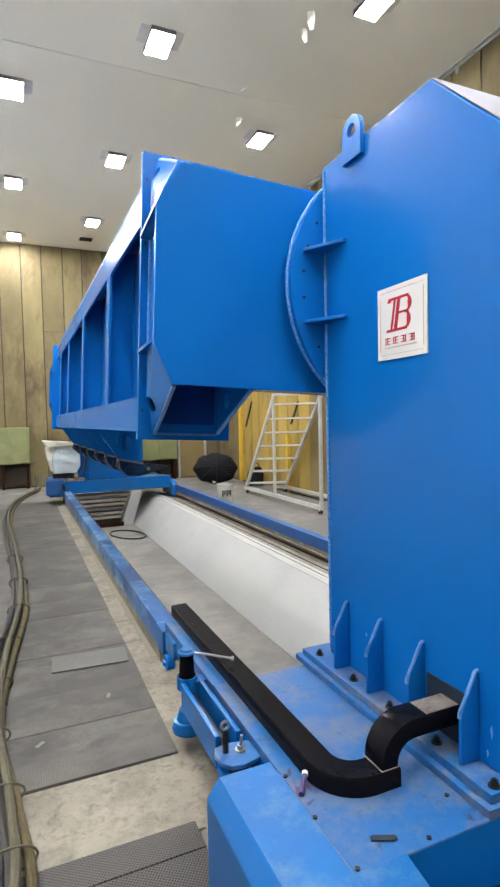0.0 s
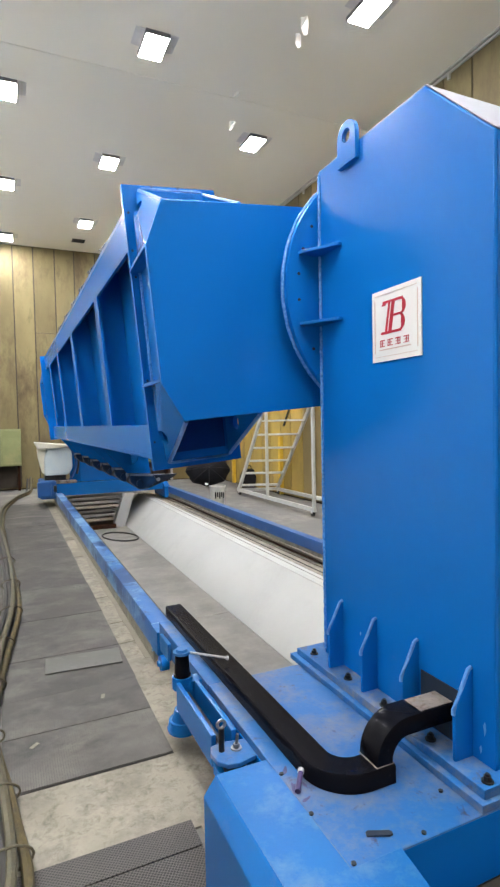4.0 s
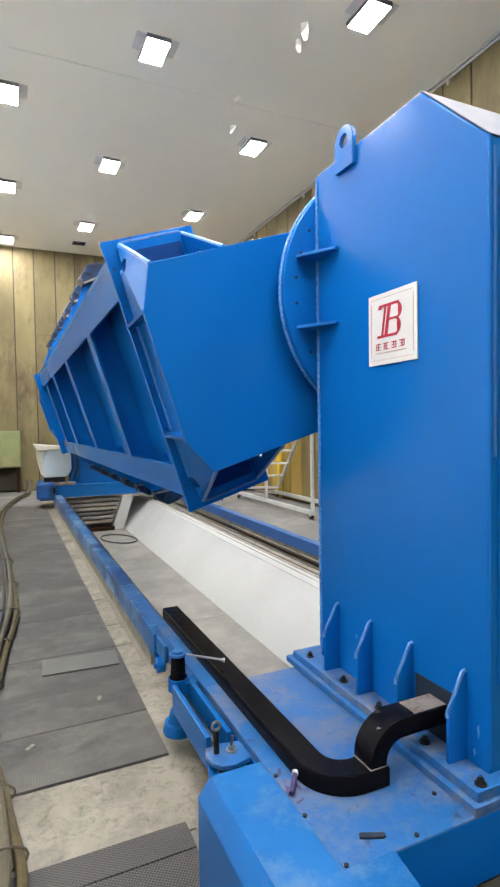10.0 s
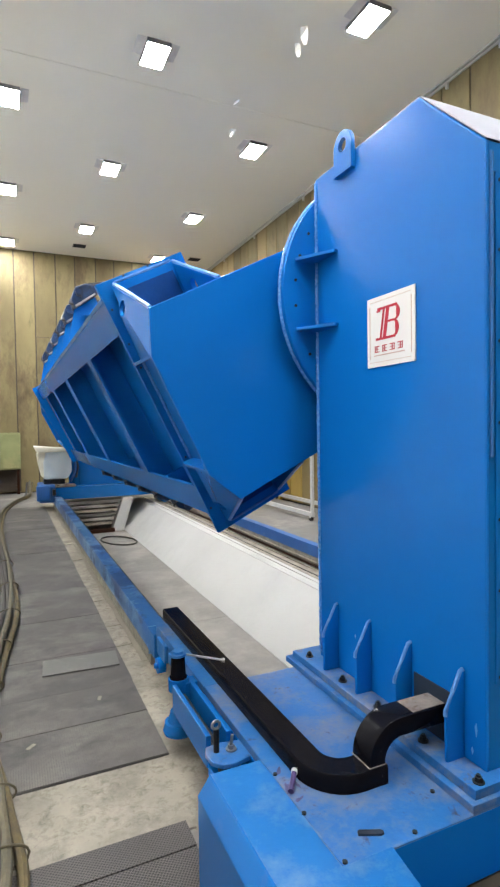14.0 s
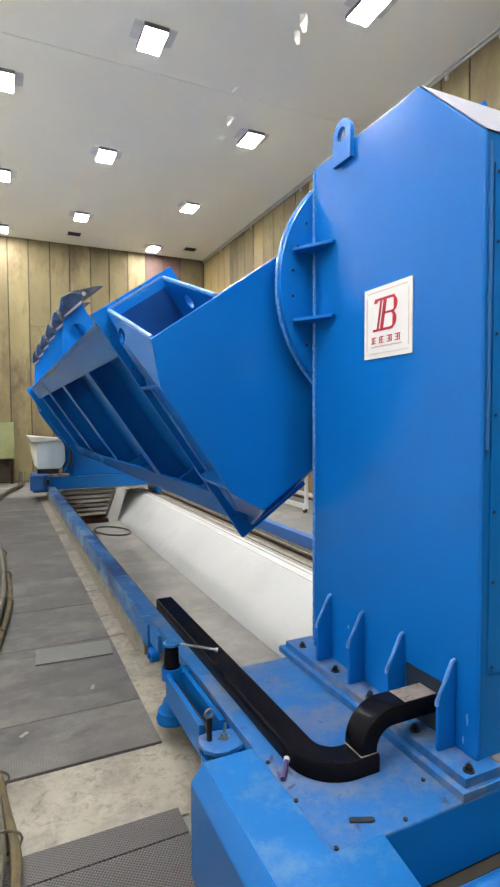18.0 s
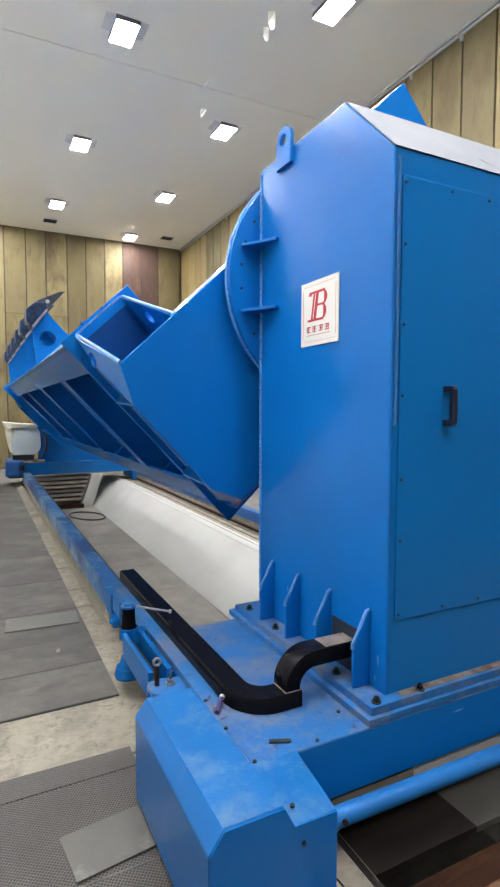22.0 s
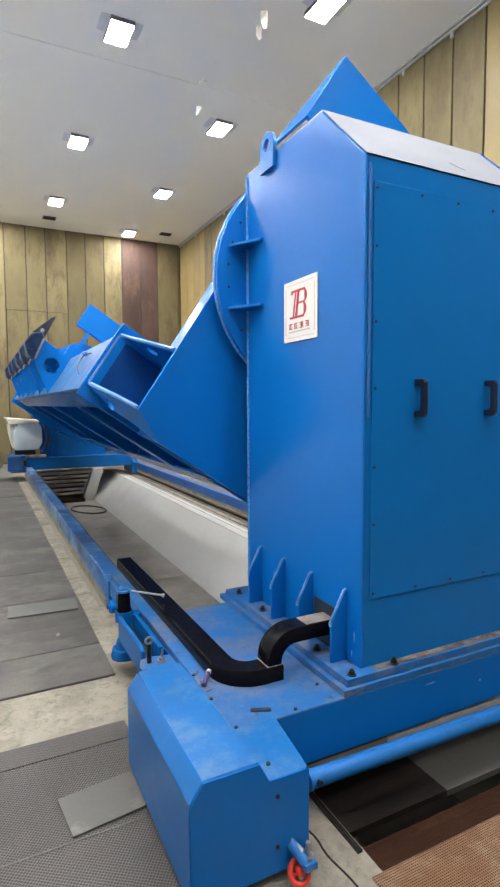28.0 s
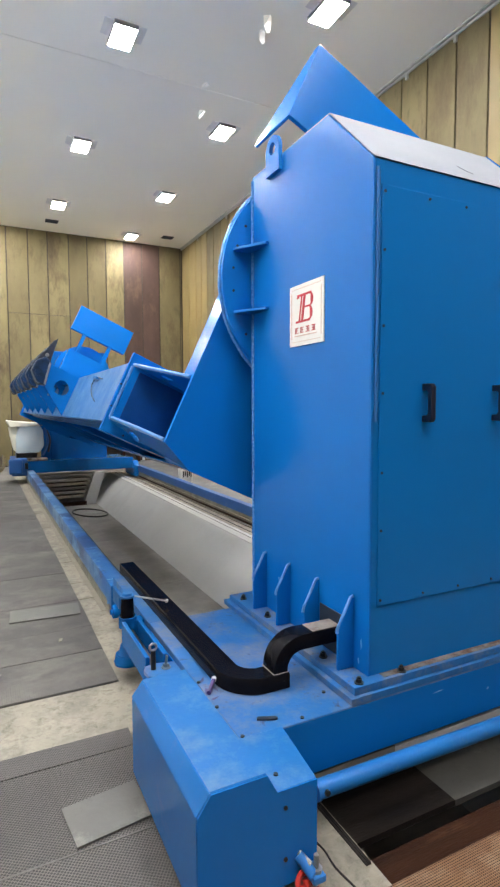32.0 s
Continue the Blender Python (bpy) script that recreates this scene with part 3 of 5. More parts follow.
# ceiling lamps in staggered rows
def make_lamp():
    e = thing("ceiling_light", (0, 0, 0), "square white ceiling lamp with a glowing diffuser", "lamp", "ceiling lamps")
    for sx in (-1, 1):
        bm = B()
        prism(bm, [(sx * 0.146, -0.014), (sx * 0.255, -0.001), (sx * 0.146, -0.001)], "y", -0.215, 0.10)
        part("side_flap", bm, LAMPH, e, "pale grey sheet flap")
    bm = B()
    for x0, x1, y0, y1 in ((-0.145, -0.133, -0.225, 0.225), (0.133, 0.145, -0.225, 0.225), (-0.133, 0.133, -0.225, -0.213), (-0.133, 0.133, 0.213, 0.225)):
        box(bm, x0, x1, y0, y1, -0.052, 0.0)
    part("housing", bm, LAMPS, e, "dark grey lamp rim")
    part("diffuser", bx(-0.132, 0.132, -0.212, 0.212, -0.057, -0.025), GLOW, e, "glowing diffuser", bevel=0.004)
    return e


lamp = make_lamp()
# row x = -3.2 and lamps at y <= 3.7 are unseen, continuing the grid
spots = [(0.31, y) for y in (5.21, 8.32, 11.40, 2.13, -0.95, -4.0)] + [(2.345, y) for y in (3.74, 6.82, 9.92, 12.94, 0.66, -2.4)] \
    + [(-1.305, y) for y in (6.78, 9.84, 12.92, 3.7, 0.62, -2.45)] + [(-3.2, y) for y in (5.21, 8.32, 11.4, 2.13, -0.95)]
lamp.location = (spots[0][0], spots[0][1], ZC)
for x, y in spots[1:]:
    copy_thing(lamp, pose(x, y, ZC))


def make_vent(x, y):
    e = thing("ceiling_vent", (x, y, ZC), "small dark rectangular vent in the ceiling", "vent", "ceiling vents")
    bm = B()
    box(bm, x - 0.15, x + 0.15, y - 0.12, y + 0.12, ZC - 0.012, ZC - 0.002)
    part("vent_frame", bm, BLACKM, e)
    for i in range(4):
        part("slat", bx(x - 0.13, x + 0.13, y - 0.10 + i * 0.055, y - 0.075 + i * 0.055, ZC - 0.022, ZC - 0.012), DARKST, e)


make_vent(0.315, 12.70)
make_vent(3.285, 12.70)
make_vent(-2.4, 12.70)

# ---- headstock column ----
col = thing("headstock_column", (0.48, 0.5, 0.36), "tall blue painted steel headstock column with bolted rear door", "machine column")
YB = 1.06
bm = B()
prism(bm, [(0.0, 0.395), (YB, 0.395), (YB, 2.80), (0.31, 2.80), (0.0, 2.496)], "x", 0.0, 0.015)
part("side_plate", bm, BLUE, col, bevel=0.007)
bm = B()
prism(bm, [(0.0, 0.395), (YB, 0.395), (YB, 2.80), (0.31, 2.80), (0.0, 2.496)], "x", 0.965, 0.98)
part("side_plate", bm, BLUE, col, bevel=0.004)
part("rear_plate", bx(0.015, 0.965, YB - 0.015, YB, 0.41, 2.80), BLUE, col)
bm = B()
prism(bm, [(0.002, 2.500), (0.31, 2.802), (0.31, 2.8065), (-0.004, 2.499)], "x", 0.003, 0.982)
part("sloping_roof", bm, DUST_SHEEN, col, "sloping roof sheet, pale from dust and painted ceiling reflection", bevel=0.002)
part("flat_roof", bx(0.003, 0.982, 0.311, YB - 0.002, 2.80, 2.8055), DUST_SHEEN, col, "flat roof sheet, pale from dust and painted ceiling reflection")
bm = B()
tube(bm, [(0.55, 0.10, 2.5985), (0.575, 0.075, 2.5745), (0.61, 0.062, 2.5615)], 0.003, 5)
part("roof_scratch", bm, DARKST, col, "dark scratch on the roof sheet")
bm = B()
prism(bm, [(-0.006, 2.486), (0.002, 2.486), (0.314, 2.790), (0.314, 2.815), (-0.006, 2.507)], "x", 0.9825, 0.992)
part("roof_edge", bm, BLUE, col, "blue edge of the roof sheet")
part("front_plate", bx(0.015, 0.965, 0.002, 0.014, 0.398, 2.496), BLUE_D, col)
door = part("rear_door", bx(0.040, 0.940, -0.004, 0.002, 0.69, 2.40), BLUE_D, col, "flat darker blue bolted door", bevel=0.003)
bm = B()
cyl(bm, (0, -0.006, 0), (0, -0.010, 0), 0.0058, seg=8)
me = mesh_of("screw", bm, HOLE, (0, 0, 0))
for z in (0.716, 1.01, 1.25, 1.575, 1.845, 2.145, 2.372):
    for x in (0.054, 0.926):
        piece("screw", me, door, (x, 0, z))
for x in (0.29, 0.50, 0.716):
    for z in (0.712, 2.378):
        piece("screw", me, door, (x, 0, z))


def grab_handle(x):
    bm = B()
    prof = [(0.0, 1.455), (-0.048, 1.455), (-0.058, 1.470), (-0.058, 1.602), (-0.048, 1.617), (0.0, 1.617), (0.0, 1.590), (-0.030, 1.588), (-0.036, 1.580),
            (-0.036, 1.492), (-0.030, 1.484), (0.0, 1.482)]
    prism(bm, prof, "x", x - 0.013, x + 0.013)
    part("handle", bm, HANDLE, door, "dark plastic grab handle", bevel=0.004)


grab_handle(0.282)
grab_handle(0.706)
# edge beads where plates meet
bm = B()
tube(bm, [(0.003, -0.001 + 0.0002 * math.sin(i * 1.3), 0.42 + i * 0.0345) for i in range(61)], 0.0075, 8)
part("weld_seam", bm, BLUE, col, smooth=True)
bm = B()
tube(bm, [(0.022, -0.002 + 0.0006 * math.sin(i * 0.9), 1.46 + i * 0.0345) for i in range(30)], 0.009, 10)
part("corner_bead", bm, GLOSSB, col, "glossy painted corner bead", smooth=True)
bm = B()
tube(bm, [(-0.001 + 0.0009 * math.sin(i * 1.9), YB - 0.010 + 0.0015 * math.sin(i * 2.7), 0.42 + i * 0.02) for i in range(119)], 0.009, 7)
part("weld_seam", bm, WELD, col, "glossy uneven weld bead", smooth=True)

# round bearing flange at the back of the column
AX, AZ = 0.48, 2.235
bm = B()
cyl(bm, (AX, YB + 0.002, AZ), (AX, YB + 0.042, AZ), 0.665, seg=96)
fl = part("bearing_flange", bm, BLUE, col, "round bolted bearing flange", bevel=0.004, smooth=True)
bm = B()
n = 260
tube(bm, [(AX + (0.666 + 0.0009 * math.sin(31.7 * a)) * math.cos(a), YB + 0.040, AZ + (0.666 + 0.0009 * math.sin(31.7 * a)) * math.sin(a)) for a in [2 * math.pi * i / n for i in range(n + 1)]], 0.010, 7)
part("weld_seam", bm, WELD, fl, "glossy uneven weld bead", smooth=True)
bm = B()
cyl(bm, (AX, YB + 0.05, AZ), (AX, YB + 0.108, AZ), 0.62, seg=72)
part("turning_ring", bm, BLUE, fl, smooth=True)
bm = B()
# dark discs: the shade inside the bolt holes as colour
cyl(bm, (0, 0.001, 0), (0, -0.004, 0), 0.0075, seg=10)
me = mesh_of("bolt_hole", bm, HOLE)
for i in range(30):
    a = 2 * math.pi * (i + 0.5) / 30
    piece("bolt_hole", me, fl, (AX + 0.600 * math.cos(a), YB + 0.002, AZ + 0.600 * math.sin(a)))
for z in (2.395, 2.052):
    bm = B()
    prism(bm, [(0.0, 0.86), (0.0, YB), (-0.115, YB), (-0.125, YB - 0.015), (-0.02, 0.86)], "z", z - 0.008, z + 0.008)
    part("gusset", bm, BLUE, col, bevel=0.003)
# stiffeners at the foot
for y in (0.103, 0.373, 0.635, 0.895):
    bm = B()
    prism(bm, [(0.0, 0.397), (0.0, 0.707), (-0.012, 0.707), (-0.082, 0.575), (-0.082, 0.397)], "y", y - 0.008, y + 0.008)
    st = part("stiffener", bm, BLUE, col, bevel=0.006, smooth=True)
    bm = B()
    tube(bm, [(-0.083, y, 0.560), (-0.082, y, 0.577), (-0.047, y, 0.643), (-0.014, y, 0.706), (-0.001, y, 0.710)], 0.0075, 7)
    part("worn_rim", bm, PALEB, st, "pale worn edge", smooth=True)
# lifting lug
bm = B()
lug = [(0.857, 2.72), (0.716, 2.72), (0.716, 2.84)] + [(0.7865 - 0.0705 * math.cos(math.pi * i / 10), 2.84 + 0.07 * math.sin(math.pi * i / 10)) for i in range(1, 10)] + [(0.857, 2.84)]
holed(bm, lug, (0.7865, 2.845), 0.030, "x", -0.022, 0.0)
part("lifting_lug", bm, BLUE, col, bevel=0.002)
# cable entry in the side: uncut plate, its inner shade as a dark sheet
part("cable_opening", bx(-0.006, -0.001, 0.150, 0.350, 0.405, 0.600), HOLE, col, "dark sheet painted as the shade in the cable opening")
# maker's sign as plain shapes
sign = part("sign_plate", bx(-0.006, -0.0005, 0.331, 0.630, 1.818, 2.111), PAPER, col, "white sign plate with red mark", bevel=0.001)


def on_sign(u0, u1, v0, v1, lean=0.0):
    """A flat bar on the sign: u along the sign, v up, both 0 to 1."""
    def y(u): return 0.630 - 0.299 * u
    def z(v): return 1.818 + 0.293 * v
    bm = B()
    prism(bm, [(y(u0), z(v0)), (y(u1), z(v0)), (y(u1 + lean), z(v1)), (y(u0 + lean), z(v1))], "x", -0.0075, -0.006)
    return bm


for args in ((0.24, 0.66, 0.80, 0.835, 0.0), (0.20, 0.62, 0.375, 0.41, 0.0), (0.285, 0.325, 0.41, 0.80, 0.075), (0.355, 0.42, 0.41, 0.80, 0.075),
             (0.42, 0.60, 0.60, 0.63, 0.0), (0.225, 0.30, 0.775, 0.80, 0.0)):
    part("mark_bar", on_sign(*args), RED, sign)
for cv, ru, rv in ((0.715, 0.115, 0.115), (0.505, 0.125, 0.125)):
    bm = B()
    cu = 0.60 - (0.715 - cv) * 0.15
    pts = []
    for i in range(13):
        a = -math.pi / 2 + math.pi * i / 12
        pts.append((cu + ru * math.cos(a), cv + rv * math.sin(a)))
    for i in range(12, -1, -1):
        a = -math.pi / 2 + math.pi * i / 12
        pts.append((cu + (ru - 0.075 * math.cos(a)) * math.cos(a), cv + (rv - 0.03) * math.sin(a)))
    prism(bm, [(0.630 - 0.299 * u, 1.818 + 0.293 * v) for u, v in pts], "x", -0.0077, -0.006)
    part("mark_bow", bm, RED, sign)
for i in range(4):
    u = 0.17 + i * 0.165
    for a, b, c, d in ((0.0, 0.105, 0.285, 0.298), (0.01, 0.095, 0.246, 0.256), (0.0, 0.105, 0.205, 0.216), (0.044, 0.060, 0.205, 0.300), ((0.006, 0.018) if i < 2 else (0.088, 0.100)) + (0.212, 0.290)):
        part("text_bar", on_sign(u + a, u + b, c, d), RED, sign)
part("text_bar", on_sign(0.16, 0.80, 0.155, 0.168), PINK, sign)
for args in ((0.07, 0.93, 0.93, 0.936), (0.07, 0.93, 0.064, 0.07), (0.06, 0.068, 0.12, 0.88), (0.932, 0.94, 0.12, 0.88)):
    part("border_line", on_sign(*args), PINK, sign)

# foot plates and bolts
part("foot_plate", bx(-0.105, 1.085, -0.050, 1.165, 0.364, 0.397), BLUE_F, col, "foot plate under grey dust", bevel=0.003)
part("foot_plate", bx(-0.130, 1.115, -0.0655, 1.195, 0.336, 0.364), BLUE_F, col, "foot plate under grey dust", bevel=0.003)
bm = B()
cyl(bm, (0, 0, 0.397), (0, 0, 0.401), 0.020, seg=16)
cyl(bm, (0, 0, 0.401), (0, 0, 0.416), 0.0135, seg=6)
cyl(bm, (0, 0, 0.416), (0, 0, 0.423), 0.0085, 0.0075, seg=10)
me = mesh_of("bolt", bm, BLACKM)
for y in (-0.022, 0.237, 0.505, 0.765, 1.064):
    piece("bolt", me, col, (-0.062, y, 0))
for x in (0.16,):
    piece("bolt", me, col, (x, -0.024, 0))
part("dust_drift", bx(0.06, 0.97, -0.034, 0.001, 0.397, 0.3985), DUST, col, "brown and grey dust on the foot plate")

# ---- carriage under the column ----
car = thing("headstock_carriage", (0.3, 0.4, 0.02), "blue painted steel carriage on rails, scuffed and dusty", "machine carriage")
part("deck", bx(-0.614, 1.62, -0.065, 1.115, 0.300, 0.336), BLUE_T, car, "dusty blue deck plate", bevel=0.004)
part("front_beam", bx(-0.449, 1.62, -0.066, -0.045, 0.118, 0.330), BLUE, car)
part("rear_beam", bx(-0.60, 1.62, 1.07, 1.09, 0.06, 0.30), BLUE, car)
bm = B()
prism(bm, [(-0.667, -0.358), (-0.490, -0.358), (-0.450, -0.066), (-0.667, -0.066)], "z", 0.300, 0.3455)
part("deck_wing", bm, BLUE_W, car, "scuffed blue deck plate", bevel=0.002)
part("deck_strip", bx(-0.664, -0.615, -0.065, 0.42, 0.300, 0.3355), BLUE_T, car, "dusty blue deck plate")
part("side_beam", bx(-0.6165, -0.545, 1.116, 2.02, 0.20, 0.335), BLUE_T, car, "dusty blue side beam", bevel=0.004)
part("side_beam", bx(-0.6165, -0.57, 0.43, 1.115, 0.06, 0.299), BLUE, car)
# end cover box with a chamfered shoulder
bm = B()
prism(bm, [(-0.898, 0.03), (-0.668, 0.03), (-0.668, 0.413), (-0.855, 0.413), (-0.898, 0.354)], "y", -0.358, 0.375)
cover = part("end_cover", bm, BLUE_C, car, "sheet metal end cover", bevel=0.006)
part("cover_top", bx(-0.852, -0.670, -0.352, 0.370, 0.413, 0.4145), BLUE_W, cover, "scuffed cover top")
bm = B()
prism(bm, [(-0.895, 0.032), (-0.489, 0.032), (-0.489, 0.344), (-0.634, 0.346), (-0.668, 0.411), (-0.853, 0.411), (-0.895, 0.352)], "y", -0.3625, -0.3585)
part("front_sheet", bm, BLUE, cover, "folded front sheet", bevel=0.0015)
bm = B()
prism(bm, [(-0.667, 0.346), (-0.634, 0.346), (-0.667, 0.409)], "y", -0.357, 0.372)
part("cover_lip", bm, BLUE_W, cover)
bm = B()
prism(bm, [(-0.667, -0.357), (-0.493, -0.357), (-0.453, -0.068), (-0.667, -0.068)], "z", 0.03, 0.300)
part("cover_flank", bm, BLUE, car)
bm = B()
cyl(bm, (0, -0.360, 0), (0, -0.366, 0), 0.007, seg=8)
me = mesh_of("screw", bm, BLACKM)
for x, z in ((-0.606, 0.288), (-0.606, 0.120)):
    piece("screw", me, car, (x, -0.001, z))
bm = B()
cyl(bm, (0, 0, 0.336), (0, 0, 0.341), 0.008, seg=8)
me = mesh_of("screw", bm, BLACKM)
piece("screw", me, car, (-0.60, -0.29, 0.010))
for x, y in ((-0.605, 0.383), (-0.61, 0.17), (-0.602, -0.048), (-0.169, 0.074), (-0.347, -0.044)):
    piece("screw", me, car, (x, y, 0))
bm = B()
prism(bm, [(-0.040, -0.010), (0.030, -0.010), (0.040, -0.004), (0.040, 0.006), (0.032, 0.011), (-0.034, 0.011), (-0.041, 0.004)], "z", 0, 0.007)
chip = solo("steel_offcut", bm, DARKST, (0, 0, 0), "small scuffed dark steel offcut lying on the deck", "scrap", bevel=0.002)
chip.location, chip.rotation_euler = (-0.470, 0.009, 0.336), (0, 0, radians(-24))
bm = B()
cyl(bm, (-0.604, 0.268, 0.346), (-0.558, 0.328, 0.362), 0.010, 0.009, seg=10)
pin = solo("hose_stub", bm, VIOLET, (-0.606, 0.262, 0.336), "short violet hose stub leaning on the black duct", "hose", smooth=True)
bm = B()
cyl(bm, (-0.558, 0.328, 0.362), (-0.551, 0.338, 0.365), 0.011, seg=10)
part("hose_tip", bm, PAPER, pin, "white plastic tip", smooth=True)
for k, (x, y, w, h, a) in enumerate(((-0.585, 0.395, 0.055, 0.018, 55), (-0.600, 0.300, 0.075, 0.022, 70), (-0.590, 0.235, 0.045, 0.016, 20), (-0.560, 0.300, 0.050, 0.014, 95))):
    rs = random.Random(k)
    pts = []
    for i in range(14):
        t = 2 * math.pi * i / 14
        f = rs.uniform(0.55, 1.0)
        u, v = w / 2 * f * math.cos(t), h / 2 * f * math.sin(t)
        ca, sa = math.cos(radians(a)), math.sin(radians(a))
        pts.append((x + u * ca - v * sa, y + u * sa + v * ca))
    bm = B()
    prism(bm, pts, "z", 0.3365, 0.3372)
    part("paint_smear", bm, SMEAR, car, "dark violet smear on the deck")
# blue crossing pipe in front of the beam
bm = B()
cyl(bm, (-0.36, -0.16, 0.128), (1.55, -0.16, 0.092), 0.034, seg=20)
part("cross_pipe", bm, BLUEPIPE, car, "bright blue round tube", smooth=True)
bm = B()
cyl(bm, (-0.475, -0.16, 0.128), (-0.36, -0.16, 0.128), 0.012, seg=12)
cyl(bm, (-0.366, -0.16, 0.128), (-0.352, -0.16, 0.128), 0.037, seg=20)
part("pipe_stub", bm, BLUEPIPE, car, smooth=True)
bm = B()
cyl(bm, (-0.335, -0.192, 0.134), (-0.335, -0.204, 0.135), 0.011, seg=6)
part("pipe_bolt", bm, BLACKM, car)
# made-up strips at the beam stand for the lit ground seen behind it
part("beam_sill", bx(-0.36, 0.0995, -0.060, -0.046, 0.058, 0.104), GREYBROWN, car, "brown strip added in the gap under the front beam")
part("beam_sill", bx(0.10, 1.60, -0.062, -0.046, 0.062, 0.100), TRWALL, car, "pale strip added for the lit ground behind the front beam")
# slotted outrigger with screw jack
JX, JY = -0.703, 1.245
part("outrigger_web", bx(-0.748, -0.726, 0.715, 1.20, 0.205, 0.335), BLUE_C, car, bevel=0.004)
part("outrigger_web", bx(-0.660, -0.638, 0.715, 1.20, 0.205, 0.335), BLUE_C, car, bevel=0.004)
part("outrigger_floor", bx(-0.7255, -0.6605, 0.715, 1.20, 0.205, 0.228), DARKBL, car)
bm = B()
prism(bm, [(-0.770, 0.66), (-0.765, 0.60), (-0.735, 0.565), (-0.69, 0.555), (-0.596, 0.578), (-0.598, 0.69), (-0.70, 0.71), (-0.755, 0.70)], "z", 0.284, 0.302)
part("outrigger_end", bm, BLUE_T, car, "dusty rounded end plate", bevel=0.004)
bm = B()
prism(bm, [(-0.760, 0.66), (-0.755, 0.60), (-0.73, 0.575), (-0.69, 0.565), (-0.61, 0.585), (-0.61, 0.69), (-0.75, 0.69)], "z", 0.215, 0.250)
part("outrigger_end", bm, BLUE, car, bevel=0.004)
bm = B()
cyl(bm, (-0.69, 0.61, 0.250), (-0.69, 0.61, 0.284), 0.045, seg=20)
part("pivot_boss", bm, BLACKM, car, smooth=True)
bm = B()
cyl(bm, (JX, JY, 0.285), (JX, JY, 0.345), 0.050, seg=24)
box(bm, JX - 0.02, JX + 0.085, JY - 0.044, JY + 0.03, 0.23, 0.325)
part("outrigger_head", bm, BLUE_C, car, smooth=True)
bm = B()
cyl(bm, (-0.690, 0.70, 0.268), (-0.690, 1.20, 0.268), 0.012, seg=12)
part("drive_screw", bm, DARKST, car, "greasy drive screw", smooth=True)
bm = B()
cyl(bm, (JX, JY, 0.345), (JX, JY, 0.455), 0.039, 0.033, seg=24)
cyl(bm, (JX, JY, 0.345), (JX, JY, 0.352), 0.043, seg=24)
jack = part("jack_screw", bm, BLACK, car, "black screw jack", smooth=True)
bm = B()
cyl(bm, (JX, JY, 0.455), (JX, JY, 0.466), 0.042, seg=24)
cyl(bm, (JX, JY, 0.466), (JX, JY, 0.478), 0.030, 0.026, seg=20)
part("jack_cap", bm, BLUE_W, jack, smooth=True)
bm = B()
cyl(bm, (JX + 0.02, JY - 0.01, 0.462), (-0.505, 1.145, 0.432), 0.0052, seg=10)
cyl(bm, (-0.509, 1.147, 0.432), (-0.498, 1.141, 0.431), 0.010, seg=12)
part("jack_handle", bm, STEEL, jack, "thin worn steel handle", smooth=True)
bm = B()
cyl(bm, (JX, JY, 0.175), (JX, JY, 0.285), 0.026, seg=16)
part("jack_stem", bm, BLACKM, jack, smooth=True)
bm = B()
cyl(bm, (JX, JY, 0.076), (JX, JY, 0.090), 0.076, 0.080, seg=32)
cyl(bm, (JX, JY, 0.090), (JX, JY, 0.130), 0.077, 0.070, seg=32)
cyl(bm, (JX, JY, 0.130), (JX, JY, 0.182), 0.056, 0.042, seg=32)
part("jack_foot", bm, BLUE_C, jack, smooth=True)
bm = B()
cyl(bm, (-0.726, 0.655, 0.302), (-0.726, 0.655, 0.392), 0.012, seg=14)
pinb = part("eye_pin", bm, BLACKM, car, "black pin with steel eye", smooth=True)
bm = B()
tube(bm, [(-0.726 + 0.016 * math.cos(a), 0.655, 0.408 + 0.016 * math.sin(a)) for a in [2 * math.pi * i / 14 for i in range(15)]], 0.006, 8)
part("pin_eye", bm, STEEL, pinb, "bright steel eye", smooth=True)
bm = B()
cyl(bm, (-0.668, 0.645, 0.302), (-0.668, 0.645, 0.307), 0.022, seg=20)
cyl(bm, (-0.668, 0.645, 0.307), (-0.668, 0.645, 0.322), 0.013, seg=6)
tube(bm, [(-0.668, 0.645, 0.322), (-0.666, 0.642, 0.340), (-0.664, 0.640, 0.362)], 0.006, 8)
part("wing_nut", bm, STEEL, car, "bright steel nut and washer")
part("link_block", bx(-0.632, -0.553, 2.021, 2.188, 0.12, 0.270), BLUE_W, car, bevel=0.006)
bm = B()
cyl(bm, (-0.665, 1.83, 0.16), (-0.618, 1.83, 0.16), 0.045, seg=20)
cyl(bm, (-0.680, 1.83, 0.16), (-0.665, 1.83, 0.16), 0.018, seg=6)
part("roller", bm, BLUE, car, smooth=True)
part("roller_bracket", bx(-0.640, -0.618, 1.74, 1.92, 0.20, 0.30), BLUE_W, car, bevel=0.005)

# clamp with a red knob at the corner
part("lever_bracket", bx(-0.545, -0.500, -0.432, -0.366, 0.060, 0.082), BLUEPIPE, car, bevel=0.004)
bm = B()
cyl(bm, (-0.556, -0.360, 0.122), (-0.536, -0.400, 0.104), 0.009, seg=10)
part("clamp_bolt", bm, STEEL, car, smooth=True)
bm = B()
cyl(bm, (-0.520, -0.405, 0.030), (-0.520, -0.405, 0.135), 0.008, seg=10)
cyl(bm, (-0.520, -0.405, 0.083), (-0.520, -0.405, 0.094), 0.020, seg=6)
part("clamp_screw", bm, STEEL, car, "bright steel clamp screw")
bm = B()
